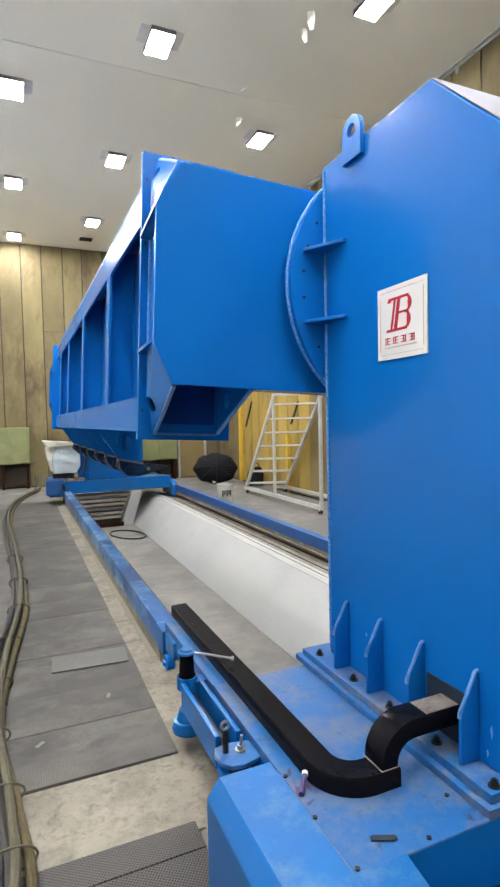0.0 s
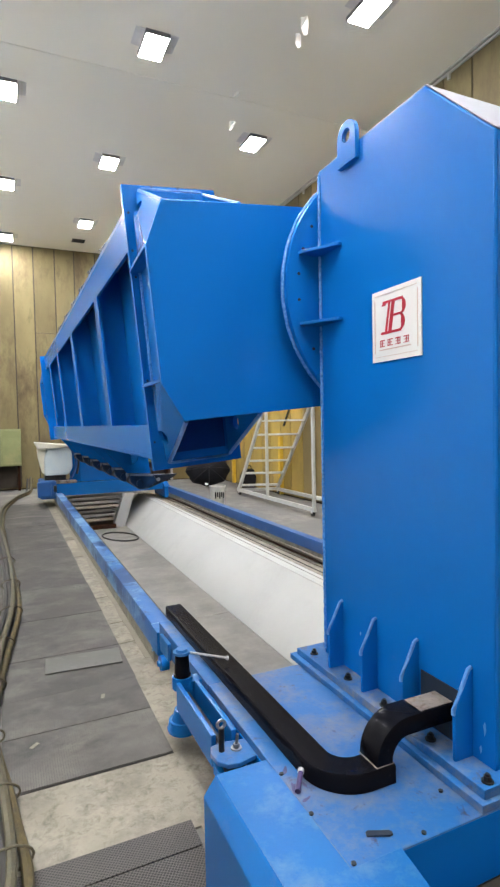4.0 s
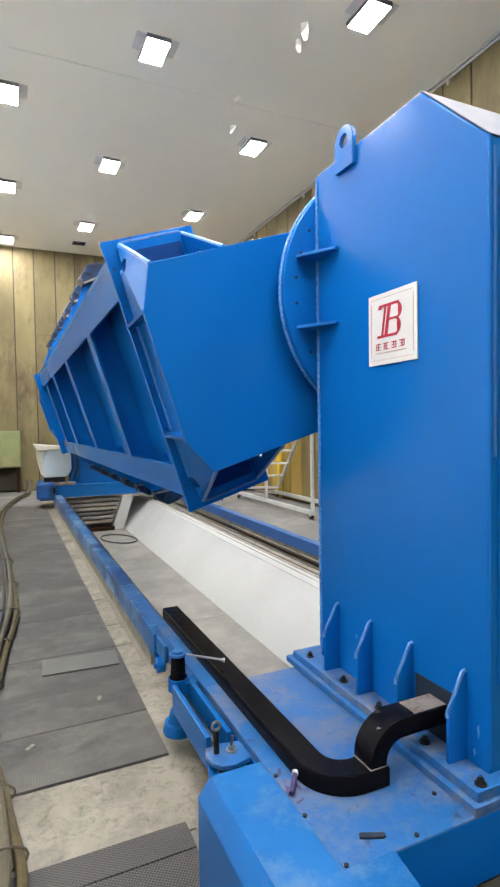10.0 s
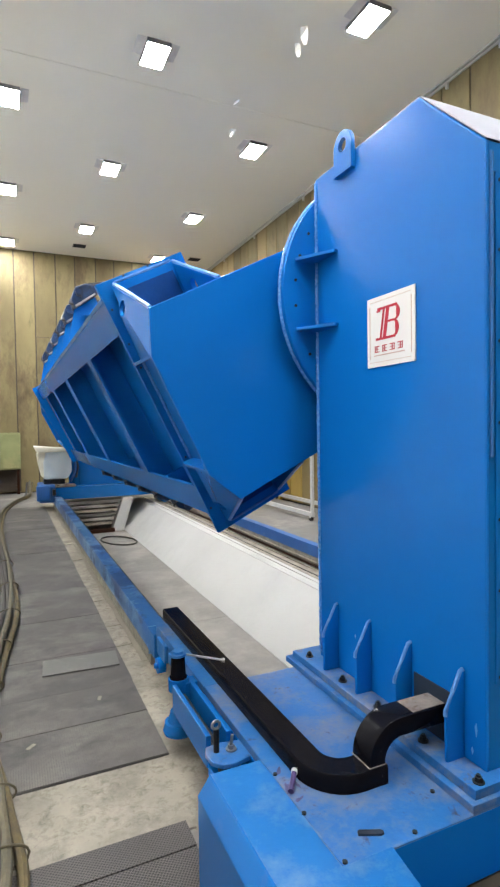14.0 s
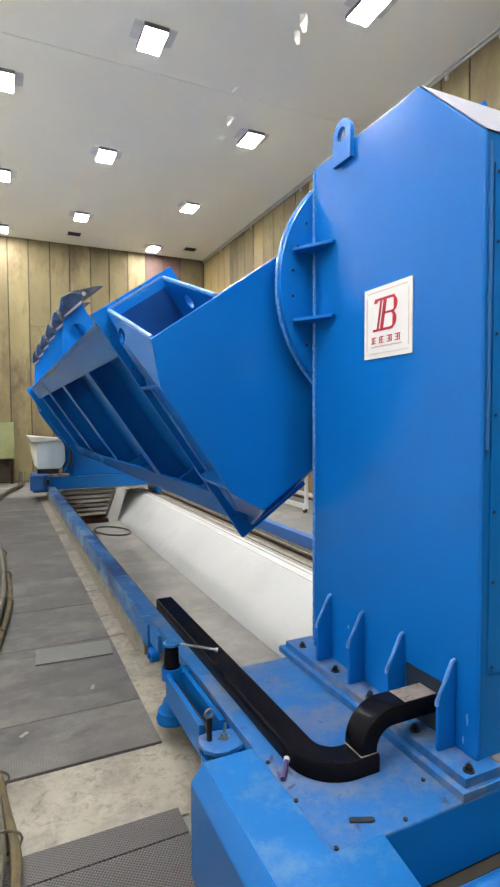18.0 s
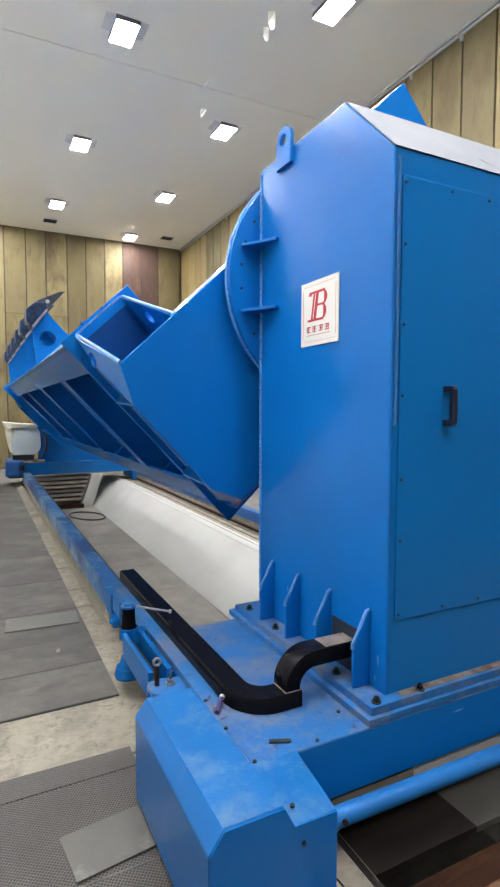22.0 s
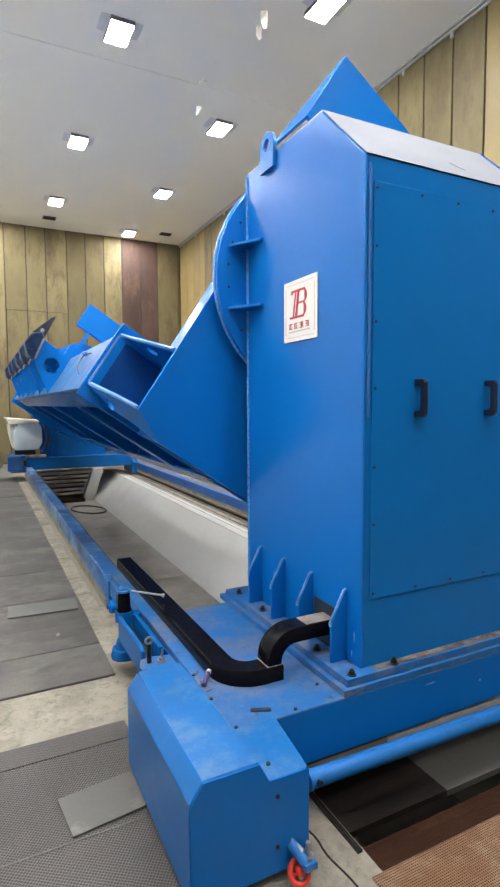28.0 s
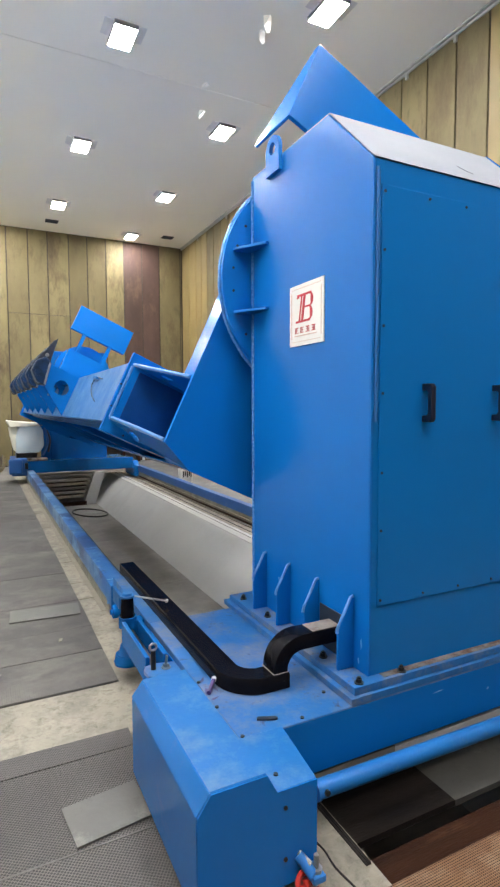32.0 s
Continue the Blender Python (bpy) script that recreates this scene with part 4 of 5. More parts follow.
tube(bm, [(-0.548 + 0.031 * math.cos(a), -0.398 + 0.022 * math.sin(a), 0.040 + 0.024 * math.sin(a)) for a in [2 * math.pi * i / 20 for i in range(21)]], 0.009, 8)
cyl(bm, (-0.577, -0.398, 0.040), (-0.519, -0.398, 0.040), 0.007, seg=8)
cyl(bm, (-0.548, -0.405, 0.030), (-0.548, -0.390, 0.055), 0.012, seg=10)
wheel = part("red_wheel", bm, REDP, car, "small red hand wheel", smooth=True)
bm = B()
cyl(bm, (-0.548, -0.412, 0.026), (-0.548, -0.404, 0.034), 0.008, seg=8)
part("wheel_nut", bm, STEEL, wheel, "bright steel nut", smooth=True)
bm = B()
cyl(bm, (-0.560, -0.364, 0.118), (-0.535, -0.412, 0.078), 0.017, seg=14)
part("clamp_barrel", bm, BLUEPIPE, car, "blue painted clamp barrel", smooth=True)

# ---- black cable duct that lies on the deck and bends up into the column ----
def duct():
    e = thing("cable_duct", (-0.5, 1.2, 0.336), "black rubber cable duct bending up into the column", "cable duct")
    bm = B()
    # run along the deck, then a quarter turn to the column
    arc = [(-0.372 - 0.122 * math.cos(a), 0.345 - 0.122 * math.sin(a)) for a in [math.pi / 2 * i / 9 for i in range(10)]]
    path = [(-0.499, 2.10), (-0.498, 1.70), (-0.496, 1.25), (-0.494, 0.80), (-0.494, 0.45)] + arc + [(-0.32, 0.223), (-0.275, 0.223)]
    prev = None
    for i, p in enumerate(path):
        q, r = path[max(i - 1, 0)], path[min(i + 1, len(path) - 1)]
        d = Vector((r[0] - q[0], r[1] - q[1])).normalized()
        nx, ny, h = -d.y, d.x, 0.052
        ring = [bm.verts.new((p[0] + s * nx * h, p[1] + s * ny * h, z)) for s, z in ((-1, 0.337), (1, 0.337), (1, 0.395), (0.9, 0.402), (-0.9, 0.402), (-1, 0.395))]
        if prev:
            for k in range(6):
                bm.faces.new([prev[k], prev[(k + 1) % 6], ring[(k + 1) % 6], ring[k]])
        else:
            bm.faces.new(ring)
        prev = ring
    bm.faces.new(prev[::-1])
    part("duct_run", bm, BLACK, e, smooth=True)
    bm = B()
    cen = [(-0.312, 0.345), (-0.312, 0.40)] + [(-0.312 + 0.105 * (1 - math.cos(a)), 0.41 + 0.105 * math.sin(a)) for a in [math.pi / 2 * i / 9 for i in range(0, 10)]] + [(-0.10, 0.515), (0.0, 0.515)]
    prev = None
    for i, (x, z) in enumerate(cen):
        q, r = cen[max(i - 1, 0)], cen[min(i + 1, len(cen) - 1)]
        d = Vector((r[0] - q[0], r[1] - q[1])).normalized()
        nx, nz, h = -d.y, d.x, 0.033
        ring = [bm.verts.new((x + s * nx * h, y, z + s * nz * h)) for s, y in ((-1, 0.180), (1, 0.180), (1, 0.282), (-1, 0.282))]
        if prev:
            for k in range(4):
                bm.faces.new([prev[k], prev[(k + 1) % 4], ring[(k + 1) % 4], ring[k]])
        else:
            bm.faces.new(ring)
        prev = ring
    bm.faces.new(prev[::-1])
    part("duct_bend", bm, BLACK, e, bevel=0.004, smooth=True)
    part("duct_collar", bx(-0.352, -0.272, 0.174, 0.288, 0.338, 0.350), BLACK, e, bevel=0.003)
    part("duct_band", bx(-0.349, -0.275, 0.1775, 0.2845, 0.400, 0.404), DUST, e, "dusty joint of the duct", bevel=0.002)
    part("duct_lid", bx(-0.15, -0.002, 0.188, 0.274, 0.548, 0.5505), DUST, e, "dust on the duct")


duct()

# ---- rails ----
def rail(name, x0, x1, label):
    e = thing(name, ((x0 + x1) / 2, 5.5, 0), label, "rail", "machine rails")
    bm = B()
    box(bm, x0, x1, 2.19, 10.4, 0.105 if x0 < 0 else 0.135, 0.262)
    part("rail_beam", bm, BLUE_R if x0 < 0 else RAILB, e, bevel=0.006)
    part("rail_sill", bx(x0 + 0.012, x1 - 0.012, 2.21, 10.4, -0.004, 0.105 if x0 < 0 else 0.135), CONC, e)
    if x0 > 0:
        for k in range(3):
            part("sill_ledge", bx(x0 - 0.004 - 0.012 * k, x0 + 0.014, 1.98, 10.4, 0.070 - 0.034 * k, 0.084 - 0.034 * k), (CONC, RUST, CONC)[k], e)
    return e


lr = rail("guide_rail", -0.62, -0.50, "long scuffed blue steel guide rail beside the trench")
rr = rail("guide_rail", 1.60, 1.70, "long blue steel guide rail beyond the trench")
part("end_plate", bx(-0.628, -0.495, 2.178, 2.1895, 0.09, 0.270), BLUE_R, lr)
bm = B()
tube(bm, [(-0.492, 2.2 + i * 0.5, 0.245) for i in range(17)], 0.010, 6)
part("side_wire", bm, CABLEB, lr, "thin black wire along the rail")

# ---- turning beam: all in its own space, x and z from the turning axis, y along it ----
FZ = 2.203                    # height of the turning axis
fix = thing("turning_fixture", (AX, 0, FZ), "large blue welded steel turning fixture beam with cranked end arms", "machine fixture")
ORIGIN[fix.name] = Vector((0, 0, 0))
FY, FE = 1.705, 9.40          # near and far flange
HX0, HX1, HZ = -1.195, -0.775, 0.738

def span(a, b):
    return (min(a, b), max(a, b))


# near arm: chamfered plate and box from the axis to the beam, counterweight at its other end
bm = B()
prism(bm, [(-1.208, 0.511), (-1.302, 0.305), (-1.302, -0.328), (-1.212, -0.511), (0.36, -0.511), (0.36, 0.511)], "y", 1.17, 1.20)
part("arm_plate", bm, BLUE, fix, bevel=0.005)
part("arm_top", bx(-0.80, 0.36, 1.20, 1.36, 0.480, 0.509), BLUE, fix)
part("arm_bottom", bx(-0.80, 0.36, 1.20, 1.36, -0.509, -0.480), BLUE, fix)
part("arm_back", bx(-0.80, 0.36, 1.34, 1.37, -0.479, 0.479), BLUE, fix)
bm = B()
box(bm, 0.89, 1.405, 1.17, 1.205, -0.48, 0.612)
cw = part("counterweight", bm, BLUE, fix, bevel=0.004)
for z in (-0.48, 0.592):
    bm = B()
    prism(bm, [(0.89, 1.2055), (1.403, 1.2055), (1.403, 1.225), (0.945, 1.62), (0.89, 1.62)], "z", z, z + 0.02)
    part("end_plate", bm, BLUE, cw, bevel=0.003)
for z in (-0.26, 0.02):
    part("counterweight_post", bx(0.36, 0.886, 1.30, 1.40, z - 0.045, z + 0.045), BLUE, fix, bevel=0.004)
# far arm, alike
bm = B()
prism(bm, [(-1.208, 0.511), (-1.302, 0.305), (-1.302, -0.328), (-1.212, -0.511), (-0.07, -0.511), (-0.07, 0.511)], "y", FE + 0.40, FE + 0.43)
part("arm_plate", bm, BLUE, fix, bevel=0.005)
part("arm_body", bx(-0.80, 0.31, FE + 0.10, FE + 0.40, -0.31, 0.46), BLUE, fix, bevel=0.006)
part("counterweight", bx(0.70, 1.20, FE + 0.10, FE + 0.24, -0.55, 0.59), BLUE, fix, bevel=0.005)
for z in (-0.24, 0.30):
    part("counterweight_post", bx(0.31, 0.70, FE + 0.12, FE + 0.20, z - 0.035, z + 0.035), BLUE, fix, bevel=0.004)
bm = B()
cyl(bm, (0, 1.10, 0), (0, 1.172, 0), 0.60, seg=72)
part("spindle_disc", bm, BLUE, fix, smooth=True)
bm = B()
cyl(bm, (0, FE + 0.40, 0), (0, FE + 0.55, 0), 0.56, seg=64)
part("spindle_disc", bm, BLUE, fix, smooth=True)


def end_box(ya, yf, sgn):
    """Hollow tube between the arm plate and the beam flange, open above and below."""
    lo, hi = span(yf, yf - 0.035 * sgn)
    fl = [(-1.264, -0.778), (-0.732, -0.778), (-0.732, 0.770), (-1.264, 0.770)]
    bm = B()
    prism(bm, fl, "y", lo, hi)
    flange = part("end_flange", bm, BLUE, fix, bevel=0.004)
    yi, ym = yf - 0.035 * sgn, ya + 0.03 * sgn
    y0, y1 = span(ym, yi)
    for s in (1, -1):
        # slanting ear with a lifting hole, from flange to arm
        a, b = Vector((-1.204, ym, 0.510 * s)), Vector((-1.299, ym, 0.308 * s))
        c, d = Vector((-1.222, yi, 0.310 * s)), Vector((-1.186, yi, 0.735 * s))
        o, cen = Vector((0.020, 0, 0)), Vector((0, 0, 0))
        cen = (a + b + c + d) / 4 + Vector((0, 0.085 * sgn, 0.125 * s))
        u = (d - a).normalized()
        w = (b - a) - (b - a).dot(u) * u
        w.normalize()
        bm = B()
        n = 24
        ring = [cen + 0.042 * (math.cos(2 * math.pi * k / n) * u + math.sin(2 * math.pi * k / n) * w) for k in range(n)]
        quad = [a, b, c, d]
        rim = []
        for k in range(n):
            v = math.cos(2 * math.pi * k / n) * u + math.sin(2 * math.pi * k / n) * w
            best, q = 1e9, None
            for e in range(4):
                p0, p1 = quad[e], quad[(e + 1) % 4]
                ax, ay = (p0 - cen).dot(u), (p0 - cen).dot(w)
                ex, ey = (p1 - p0).dot(u), (p1 - p0).dot(w)
                vx, vy = math.cos(2 * math.pi * k / n), math.sin(2 * math.pi * k / n)
                den = vx * ey - vy * ex
                if abs(den) > 1e-9:
                    r = (ax * ey - ay * ex) / den
                    f = (ax * vy - ay * vx) / den
                    if r > 0 and -1e-6 <= f <= 1 + 1e-6 and r < best:
                        best, q = r, p0 + (p1 - p0) * f
            rim.append(q.copy())
        for p in quad:
            k = min(range(n), key=lambda m: (rim[m] - p).length)
            rim[k] = p.copy()
        A = [[bm.verts.new(p + off) for p in loop] for off in (Vector(), o) for loop in (ring, rim)]
        for k in range(n):
            m = (k + 1) % n
            bm.faces.new([A[0][k], A[0][m], A[1][m], A[1][k]])
            bm.faces.new([A[2][k], A[3][k], A[3][m], A[2][m]])
            bm.faces.new([A[0][k], A[2][k], A[2][m], A[0][m]])
            bm.faces.new([A[1][k], A[1][m], A[3][m], A[3][k]])
        part("ear_plate", bm, BLUE, fix)
        # horizontal gusset
        bm = B()
        z = 0.308 * s
        prism(bm, [(-1.300, ym), (-1.298, ym + 0.05 * sgn), (-1.278, yi - 0.04 * sgn), (-1.270, yi), (-1.18, yi), (-1.18, ym)], "z", z - 0.009, z + 0.009)
        part("gusset", bm, BLUE, fix, bevel=0.002)
        # inner wall of the open tube
        bm = B()
        holed(bm, [(ym, 0.515 * s), (yi, 0.735 * s), (yi, 0.0), (ym, 0.0)], ((ym + yi) / 2 + 0.06 * sgn, 0.555 * s), 0.040, "x", -0.818, -0.79)
        part("tube_wall", bm, BLUE, fix)
        bm = B()
        tube(bm, [(-1.194, ym, 0.512 * s), (-1.178, (ym + yi) / 2, 0.625 * s), (-1.168, yi, 0.738 * s)], 0.012, 8)
        part("rim_bar", bm, PALEB, fix, "pale worn upper edge")
        bm = B()
        tube(bm, [(-0.804, ym, 0.517 * s), (-0.804, yi, 0.737 * s)], 0.011, 8)
        part("rim_bar", bm, PALEB, fix, "pale worn upper edge")
        ra, rb = span(yi + 0.004 * sgn, yi - 0.020 * sgn)
        part("rim_lip", bx(-1.166, -0.818, ra, rb, min(0.739 * s, 0.752 * s), max(0.739 * s, 0.752 * s)), PALEB, fix, "pale worn lip of the opening", bevel=0.003)
        for xw in (-1.176, -0.824):
            bm = B()
            tube(bm, [(xw + 0.0012 * math.sin(i * 2.1), ym + (0.004 + 0.0012 * math.sin(i * 1.3)) * sgn, (0.03 + 0.0158 * i) * s) for i in range(30)], 0.008, 6)
            part("weld_seam", bm, WELD, fix, "glossy uneven weld bead", smooth=True)
        ra, rb = span(yi, yi - 0.022 * sgn)
        part("rim_plate", bx(-1.168, -0.816, ra, rb, min(0.30 * s, 0.737 * s), max(0.30 * s, 0.737 * s)), BLUE, fix, bevel=0.003)
        # added panel: the tube's inner shade put into its colour
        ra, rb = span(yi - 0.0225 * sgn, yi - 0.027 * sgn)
        part("inner_panel", bx(-1.150, -0.835, ra, rb, min(0.302 * s, 0.690 * s), max(0.302 * s, 0.690 * s)), NAVY, fix, "navy panel painted as the shade inside the tube")
    part("tube_wall", bx(-1.212, -1.19, y0, y1, -0.45, 0.45), BLUE, fix)
    for z in (-0.30, 0.26):
        part("diaphragm", bx(-1.19, -0.819, y0, y1, z, z + 0.04), BLUE, fix)
    bm = B()
    tube(bm, [(-1.215 + 0.001 * math.sin(i * 2.3), yi - (0.006 + 0.001 * math.sin(i * 1.7)) * sgn, -0.33 + 0.011 * i) for i in range(61)], 0.010, 7)
    part("weld_seam", bm, WELD, fix, "glossy uneven weld bead", smooth=True)
    # flange bolt holes drawn as discs coloured like their inner shade
    bm = B()
    cyl(bm, (0, -0.0025, 0), (0, 0.0, 0), 0.0065, seg=10)
    me = mesh_of("bolt_hole", bm, HOLE)
    for z in (-0.62, -0.28, 0.28, 0.42, 0.62):
        piece("bolt_hole", me, flange, (-1.241, lo if sgn > 0 else hi + 0.0025, z))
    for x in (-1.10, -0.95):
        piece("bolt_hole", me, flange, (x, lo if sgn > 0 else hi + 0.0025, 0.764))


end_box(1.17, FY, 1)
end_box(FE + 0.43, FE, -1)

# beam body: chords, recessed web, ribs
part("top_chord", bx(HX0, HX1, FY, FE, 0.712, HZ), BLUE_W, fix, "dusty pale top chord", bevel=0.003)
part("bottom_chord", bx(HX0, HX1, FY, FE, -HZ, -0.712), BLUE, fix, bevel=0.003)
part("top_strip", bx(HX0, HX0 + 0.02, FY, FE, 0.505, 0.712), BLUE, fix, bevel=0.002)
part("bottom_strip", bx(HX0, HX0 + 0.02, FY, FE, -0.712, -0.530), BLUE, fix, bevel=0.002)
part("web_plate", bx(-0.99, -0.97, FY, FE, -0.712, 0.712), BLUE, fix)
part("back_plate", bx(HX1 - 0.02, HX1, FY, FE, -0.712, 0.712), BLUE, fix)
RIBS = (3.27, 5.10, 6.92, 8.45)
for y in RIBS:
    part("rib", bx(HX0 + 0.018, -0.99, y - 0.012, y + 0.012, -0.712, 0.712), BLUE, fix)
    part("rib_cap", bx(HX0 - 0.003, HX0 + 0.018, y - 0.085, y + 0.085, -0.531, 0.506), BLUE, fix, bevel=0.003)
    for dy in (-0.42, 0.10):
        part("foot_gusset", bx(HX0 + 0.022, -0.99, y + dy, y + dy + 0.03, -0.712, -0.56), BLUE, fix)
part("far_end_flange", bx(-1.27, -0.74, FE - 0.05, FE - 0.002, -0.75, 0.75), BLUE, fix, bevel=0.004)

# clamp brackets along both chords
CL = (3.87, 4.65, 5.45, 6.28, 7.20, 8.20)
for s in (1, -1):
    for k, y in enumerate(CL):
        bm = B()
        prof = [(-1.190, HZ), (-0.790, HZ), (-0.770, 1.035), (-0.995, 1.000)]
        holed(bm, [(x, z * s) for x, z in prof], (-0.943, 0.852 * s), 0.072, "y", y - 0.012, y + 0.012)
        br = part("clamp_bracket", bm, BLUE, fix, bevel=0.002)
        bm = B()
        prism(bm, [(-0.995, 1.004 * s), (-0.765, 1.040 * s), (-0.730, 1.100 * s), (-0.800, 1.165 * s), (-0.905, 1.170 * s), (-0.985, 1.090 * s)], "y", y - 0.09, y + 0.10)
        part("clamp_jaw", bm, DARKBL, br, "oily dark blue clamp jaw", bevel=0.018)
        bm = B()
        prism(bm, [(-0.77, 1.045 * s), (-0.52 + 0.012 * (k % 3), 1.070 * s), (-0.56, 1.100 * s), (-0.78, 1.165 * s)], "y", y - 0.05, y - 0.02)
        part("jaw_finger", bm, DARKST, br, bevel=0.004)
        bm = B()
        prism(bm, [(-0.77, 1.045 * s), (-0.58 + 0.012 * (k % 2), 1.085 * s), (-0.62, 1.110 * s), (-0.78, 1.155 * s)], "y", y + 0.03, y + 0.06)
        part("jaw_finger", bm, DARKST, br, bevel=0.004)
        bm = B()
        cyl(bm, (-0.712, y - 0.056, 1.100 * s), (-0.712, y + 0.07, 1.100 * s), 0.018, seg=12)
        part("jaw_pin", bm, STEEL, br, smooth=True)
        bm = B()
        prism(bm, [(-0.985, 1.004 * s), (-0.775, 1.038 * s), (-0.775, 1.056 * s), (-0.985, 1.022 * s)], "y", y - 0.099, y - 0.091)
        part("worn_edge", bm, STEEL, br, "bare worn steel edge")
        bm = B()
        tube(bm, spline([(-0.985, y - 0.08, 1.03 * s), (-1.00, y, 1.07 * s), (-0.94, y + 0.10, 1.12 * s), (-0.86, y + 0.12, 1.165 * s)], 5), 0.011, 6)
        part("hydraulic_hose", bm, CABLEB, br, "black hydraulic hose", smooth=True)
        bm = B()
        cyl(bm, (-0.90, y - 0.105, 1.105 * s), (-0.90, y + 0.115, 1.105 * s), 0.034, seg=12)
        part("jaw_cylinder", bm, DARKBL, br, smooth=True)
    part("bracket_back", bx(-0.786, -0.772, CL[0] + 0.013, CL[-1], min(HZ * s, 1.0 * s), max(HZ * s, 1.0 * s)), BLUE, fix, bevel=0.002)
    part("bracket_rail", bx(-0.845, -0.80, CL[0], CL[-1], min(HZ * s, 0.78 * s), max(HZ * s, 0.78 * s)), BLUE, fix, bevel=0.003)

# lifting lug and a short wire on the chord
bm = B()
holed(bm, [(2.68, HZ), (2.80, HZ), (2.79, HZ + 0.03), (2.74, HZ + 0.045), (2.69, HZ + 0.03)], (2.74, HZ + 0.022), 0.012, "x", -0.86, -0.84)
part("chord_lug", bm, BLUE_W, fix, bevel=0.002)
bm = B()
tube(bm, spline([(-1.05, 2.45, HZ + 0.004), (-0.99, 2.66, HZ + 0.012), (-0.90, 2.86, HZ + 0.010), (-0.84, 2.78, HZ + 0.012), (-0.86, 2.52, HZ + 0.006)], 6), 0.0045, 6)
part("chord_wire", bm, CABLEB, fix, "thin black wire lying on the chord", smooth=True)

# ---- tailstock at the far end of the rails ----
tail = thing("tailstock", (0.4, 10.3, 0.05), "blue steel tailstock on a low cross beam", "machine column")
part("cross_beam", bx(-0.60, 1.52, 9.88, 10.15, 0.20, 0.445), BLUE_C, tail, bevel=0.01)
part("carriage_deck", bx(-0.55, 1.45, 10.15, 11.1, 0.22, 0.42), BLUE_C, tail, bevel=0.006)
bm = B()
prism(bm, [(9.75, 0.03), (10.6, 0.03), (10.6, 0.36), (9.95, 0.36), (9.75, 0.26)], "x", 1.52, 1.64)
part("rail_shoe", bm, BLUE_C, tail, bevel=0.012)
part("rail_shoe", bx(-0.90, -0.60, 9.85, 10.6, 0.16, 0.51), RAILB, tail, bevel=0.03)
part("shoe_cover", bx(-0.95, -0.70, 9.80, 9.92, 0.20, 0.50), RAILB, tail, bevel=0.03)
part("shoe_knob", bx(-0.66, -0.60, 9.80, 9.86, 0.30, 0.42), BLACKM, tail, bevel=0.01)
part("column", bx(-0.10, 1.06, 10.35, 11.05, 0.42, 2.70), BLUE_C, tail, bevel=0.01)
part("column_rib", bx(-0.30, -0.10, 10.36, 10.39, 0.42, 1.25), BLUE_C, tail)
part("top_ledge", bx(-0.70, -0.22, 9.86, 10.05, 0.45, 0.50), DUST, tail, "pale dusty ledge with rags", bevel=0.01)

# wrapped drive unit beside the tailstock
drv = thing("wrapped_motor", (-0.68, 10.2, 0.51), "motor wrapped in pale blue plastic under a cream tray", "motor")
bm = B()
prism(bm, [(-0.80, 0.60), (-0.36, 0.60), (-0.27, 0.74), (-0.28, 1.06), (-0.34, 1.15), (-0.74, 1.15), (-0.80, 0.95)], "y", 10.0, 10.4)
part("wrapped_body", bm, WRAP, drv, bevel=0.05, smooth=True)
bm = B()
prism(bm, [(-0.90, 1.13), (-0.34, 1.15), (-0.29, 1.20), (-0.97, 1.265)], "y", 9.94, 10.48)
part("tray", bm, CREAM, drv, bevel=0.02)
bm = B()
prism(bm, [(-0.90, 0.95), (-0.84, 0.66), (-0.78, 0.62), (-0.76, 1.13), (-0.92, 1.13)], "y", 10.06, 10.36)
part("wrap_fold", bm, CREAM, drv, bevel=0.02, smooth=True)
part("motor_foot", bx(-0.80, -0.40, 10.05, 10.35, 0.50, 0.61), BLACKM, drv, bevel=0.01)
bm = B()
tube(bm, spline([(-0.26, 10.1, 1.1), (-0.20, 10.1, 0.9), (-0.22, 10.12, 0.7), (-0.30, 10.05, 0.54)], 6), 0.025, 8)
part("flex_hose", bm, RAILB, drv, smooth=True)
bm = B()
tube(bm, spline([(-0.20, 10.16, 1.05), (-0.14, 10.16, 0.85), (-0.18, 10.15, 0.6)], 6), 0.02, 8)
part("flex_hose", bm, CABLEB, drv, smooth=True)

# planks stacked at the far end of the trench, and a pale slanting leg
bm = B()
prism(bm, [(0.69, 0.17), (0.90, 0.17), (0.69, -0.50), (0.45, -0.50)], "y", 9.80, 9.98)
solo("slanting_leg", bm, TRWALL, (0.6, 9.9, -0.50), "pale slanting concrete leg in the trench", "post", bevel=0.006)
for i in range(6):
    z = 0.14 - i * 0.085
    solo("grating_plank", bx(-0.44, 0.66 - i * 0.04, 9.84 - i * 0.012, 10.25, z - 0.055, z), (PLATE, TRFLOOR, CONC)[i % 3], (0.3, 10.1, z - 0.055),
         "dull grey steel plank stacked in the trench", "plank", "stacked planks", bevel=0.004)
solo("rusty_beam", bx(-0.44, 0.50, 9.72, 9.80, -0.497, -0.42), RUST, (0.2, 9.8, -0.497), "rusty brown steel beam on the trench floor", "beam", bevel=0.004)

# ---- floor cover: mats and plates, each its own piece ----
def slabpiece(x0, x1, y0, y1, m, name, z=0.0, h=0.008, jig=0.004):
    dx, dy = rng.uniform(-jig, jig), rng.uniform(-jig, jig)
    bm = B()
    box(bm, x0 + dx, x1 + dx, y0 + dy, y1 + dy, z - 0.012 + 0.0, z + h - 0.008 + rng.uniform(0, 0.0015))
    return part(name, bm, m, floor, bevel=0.002)


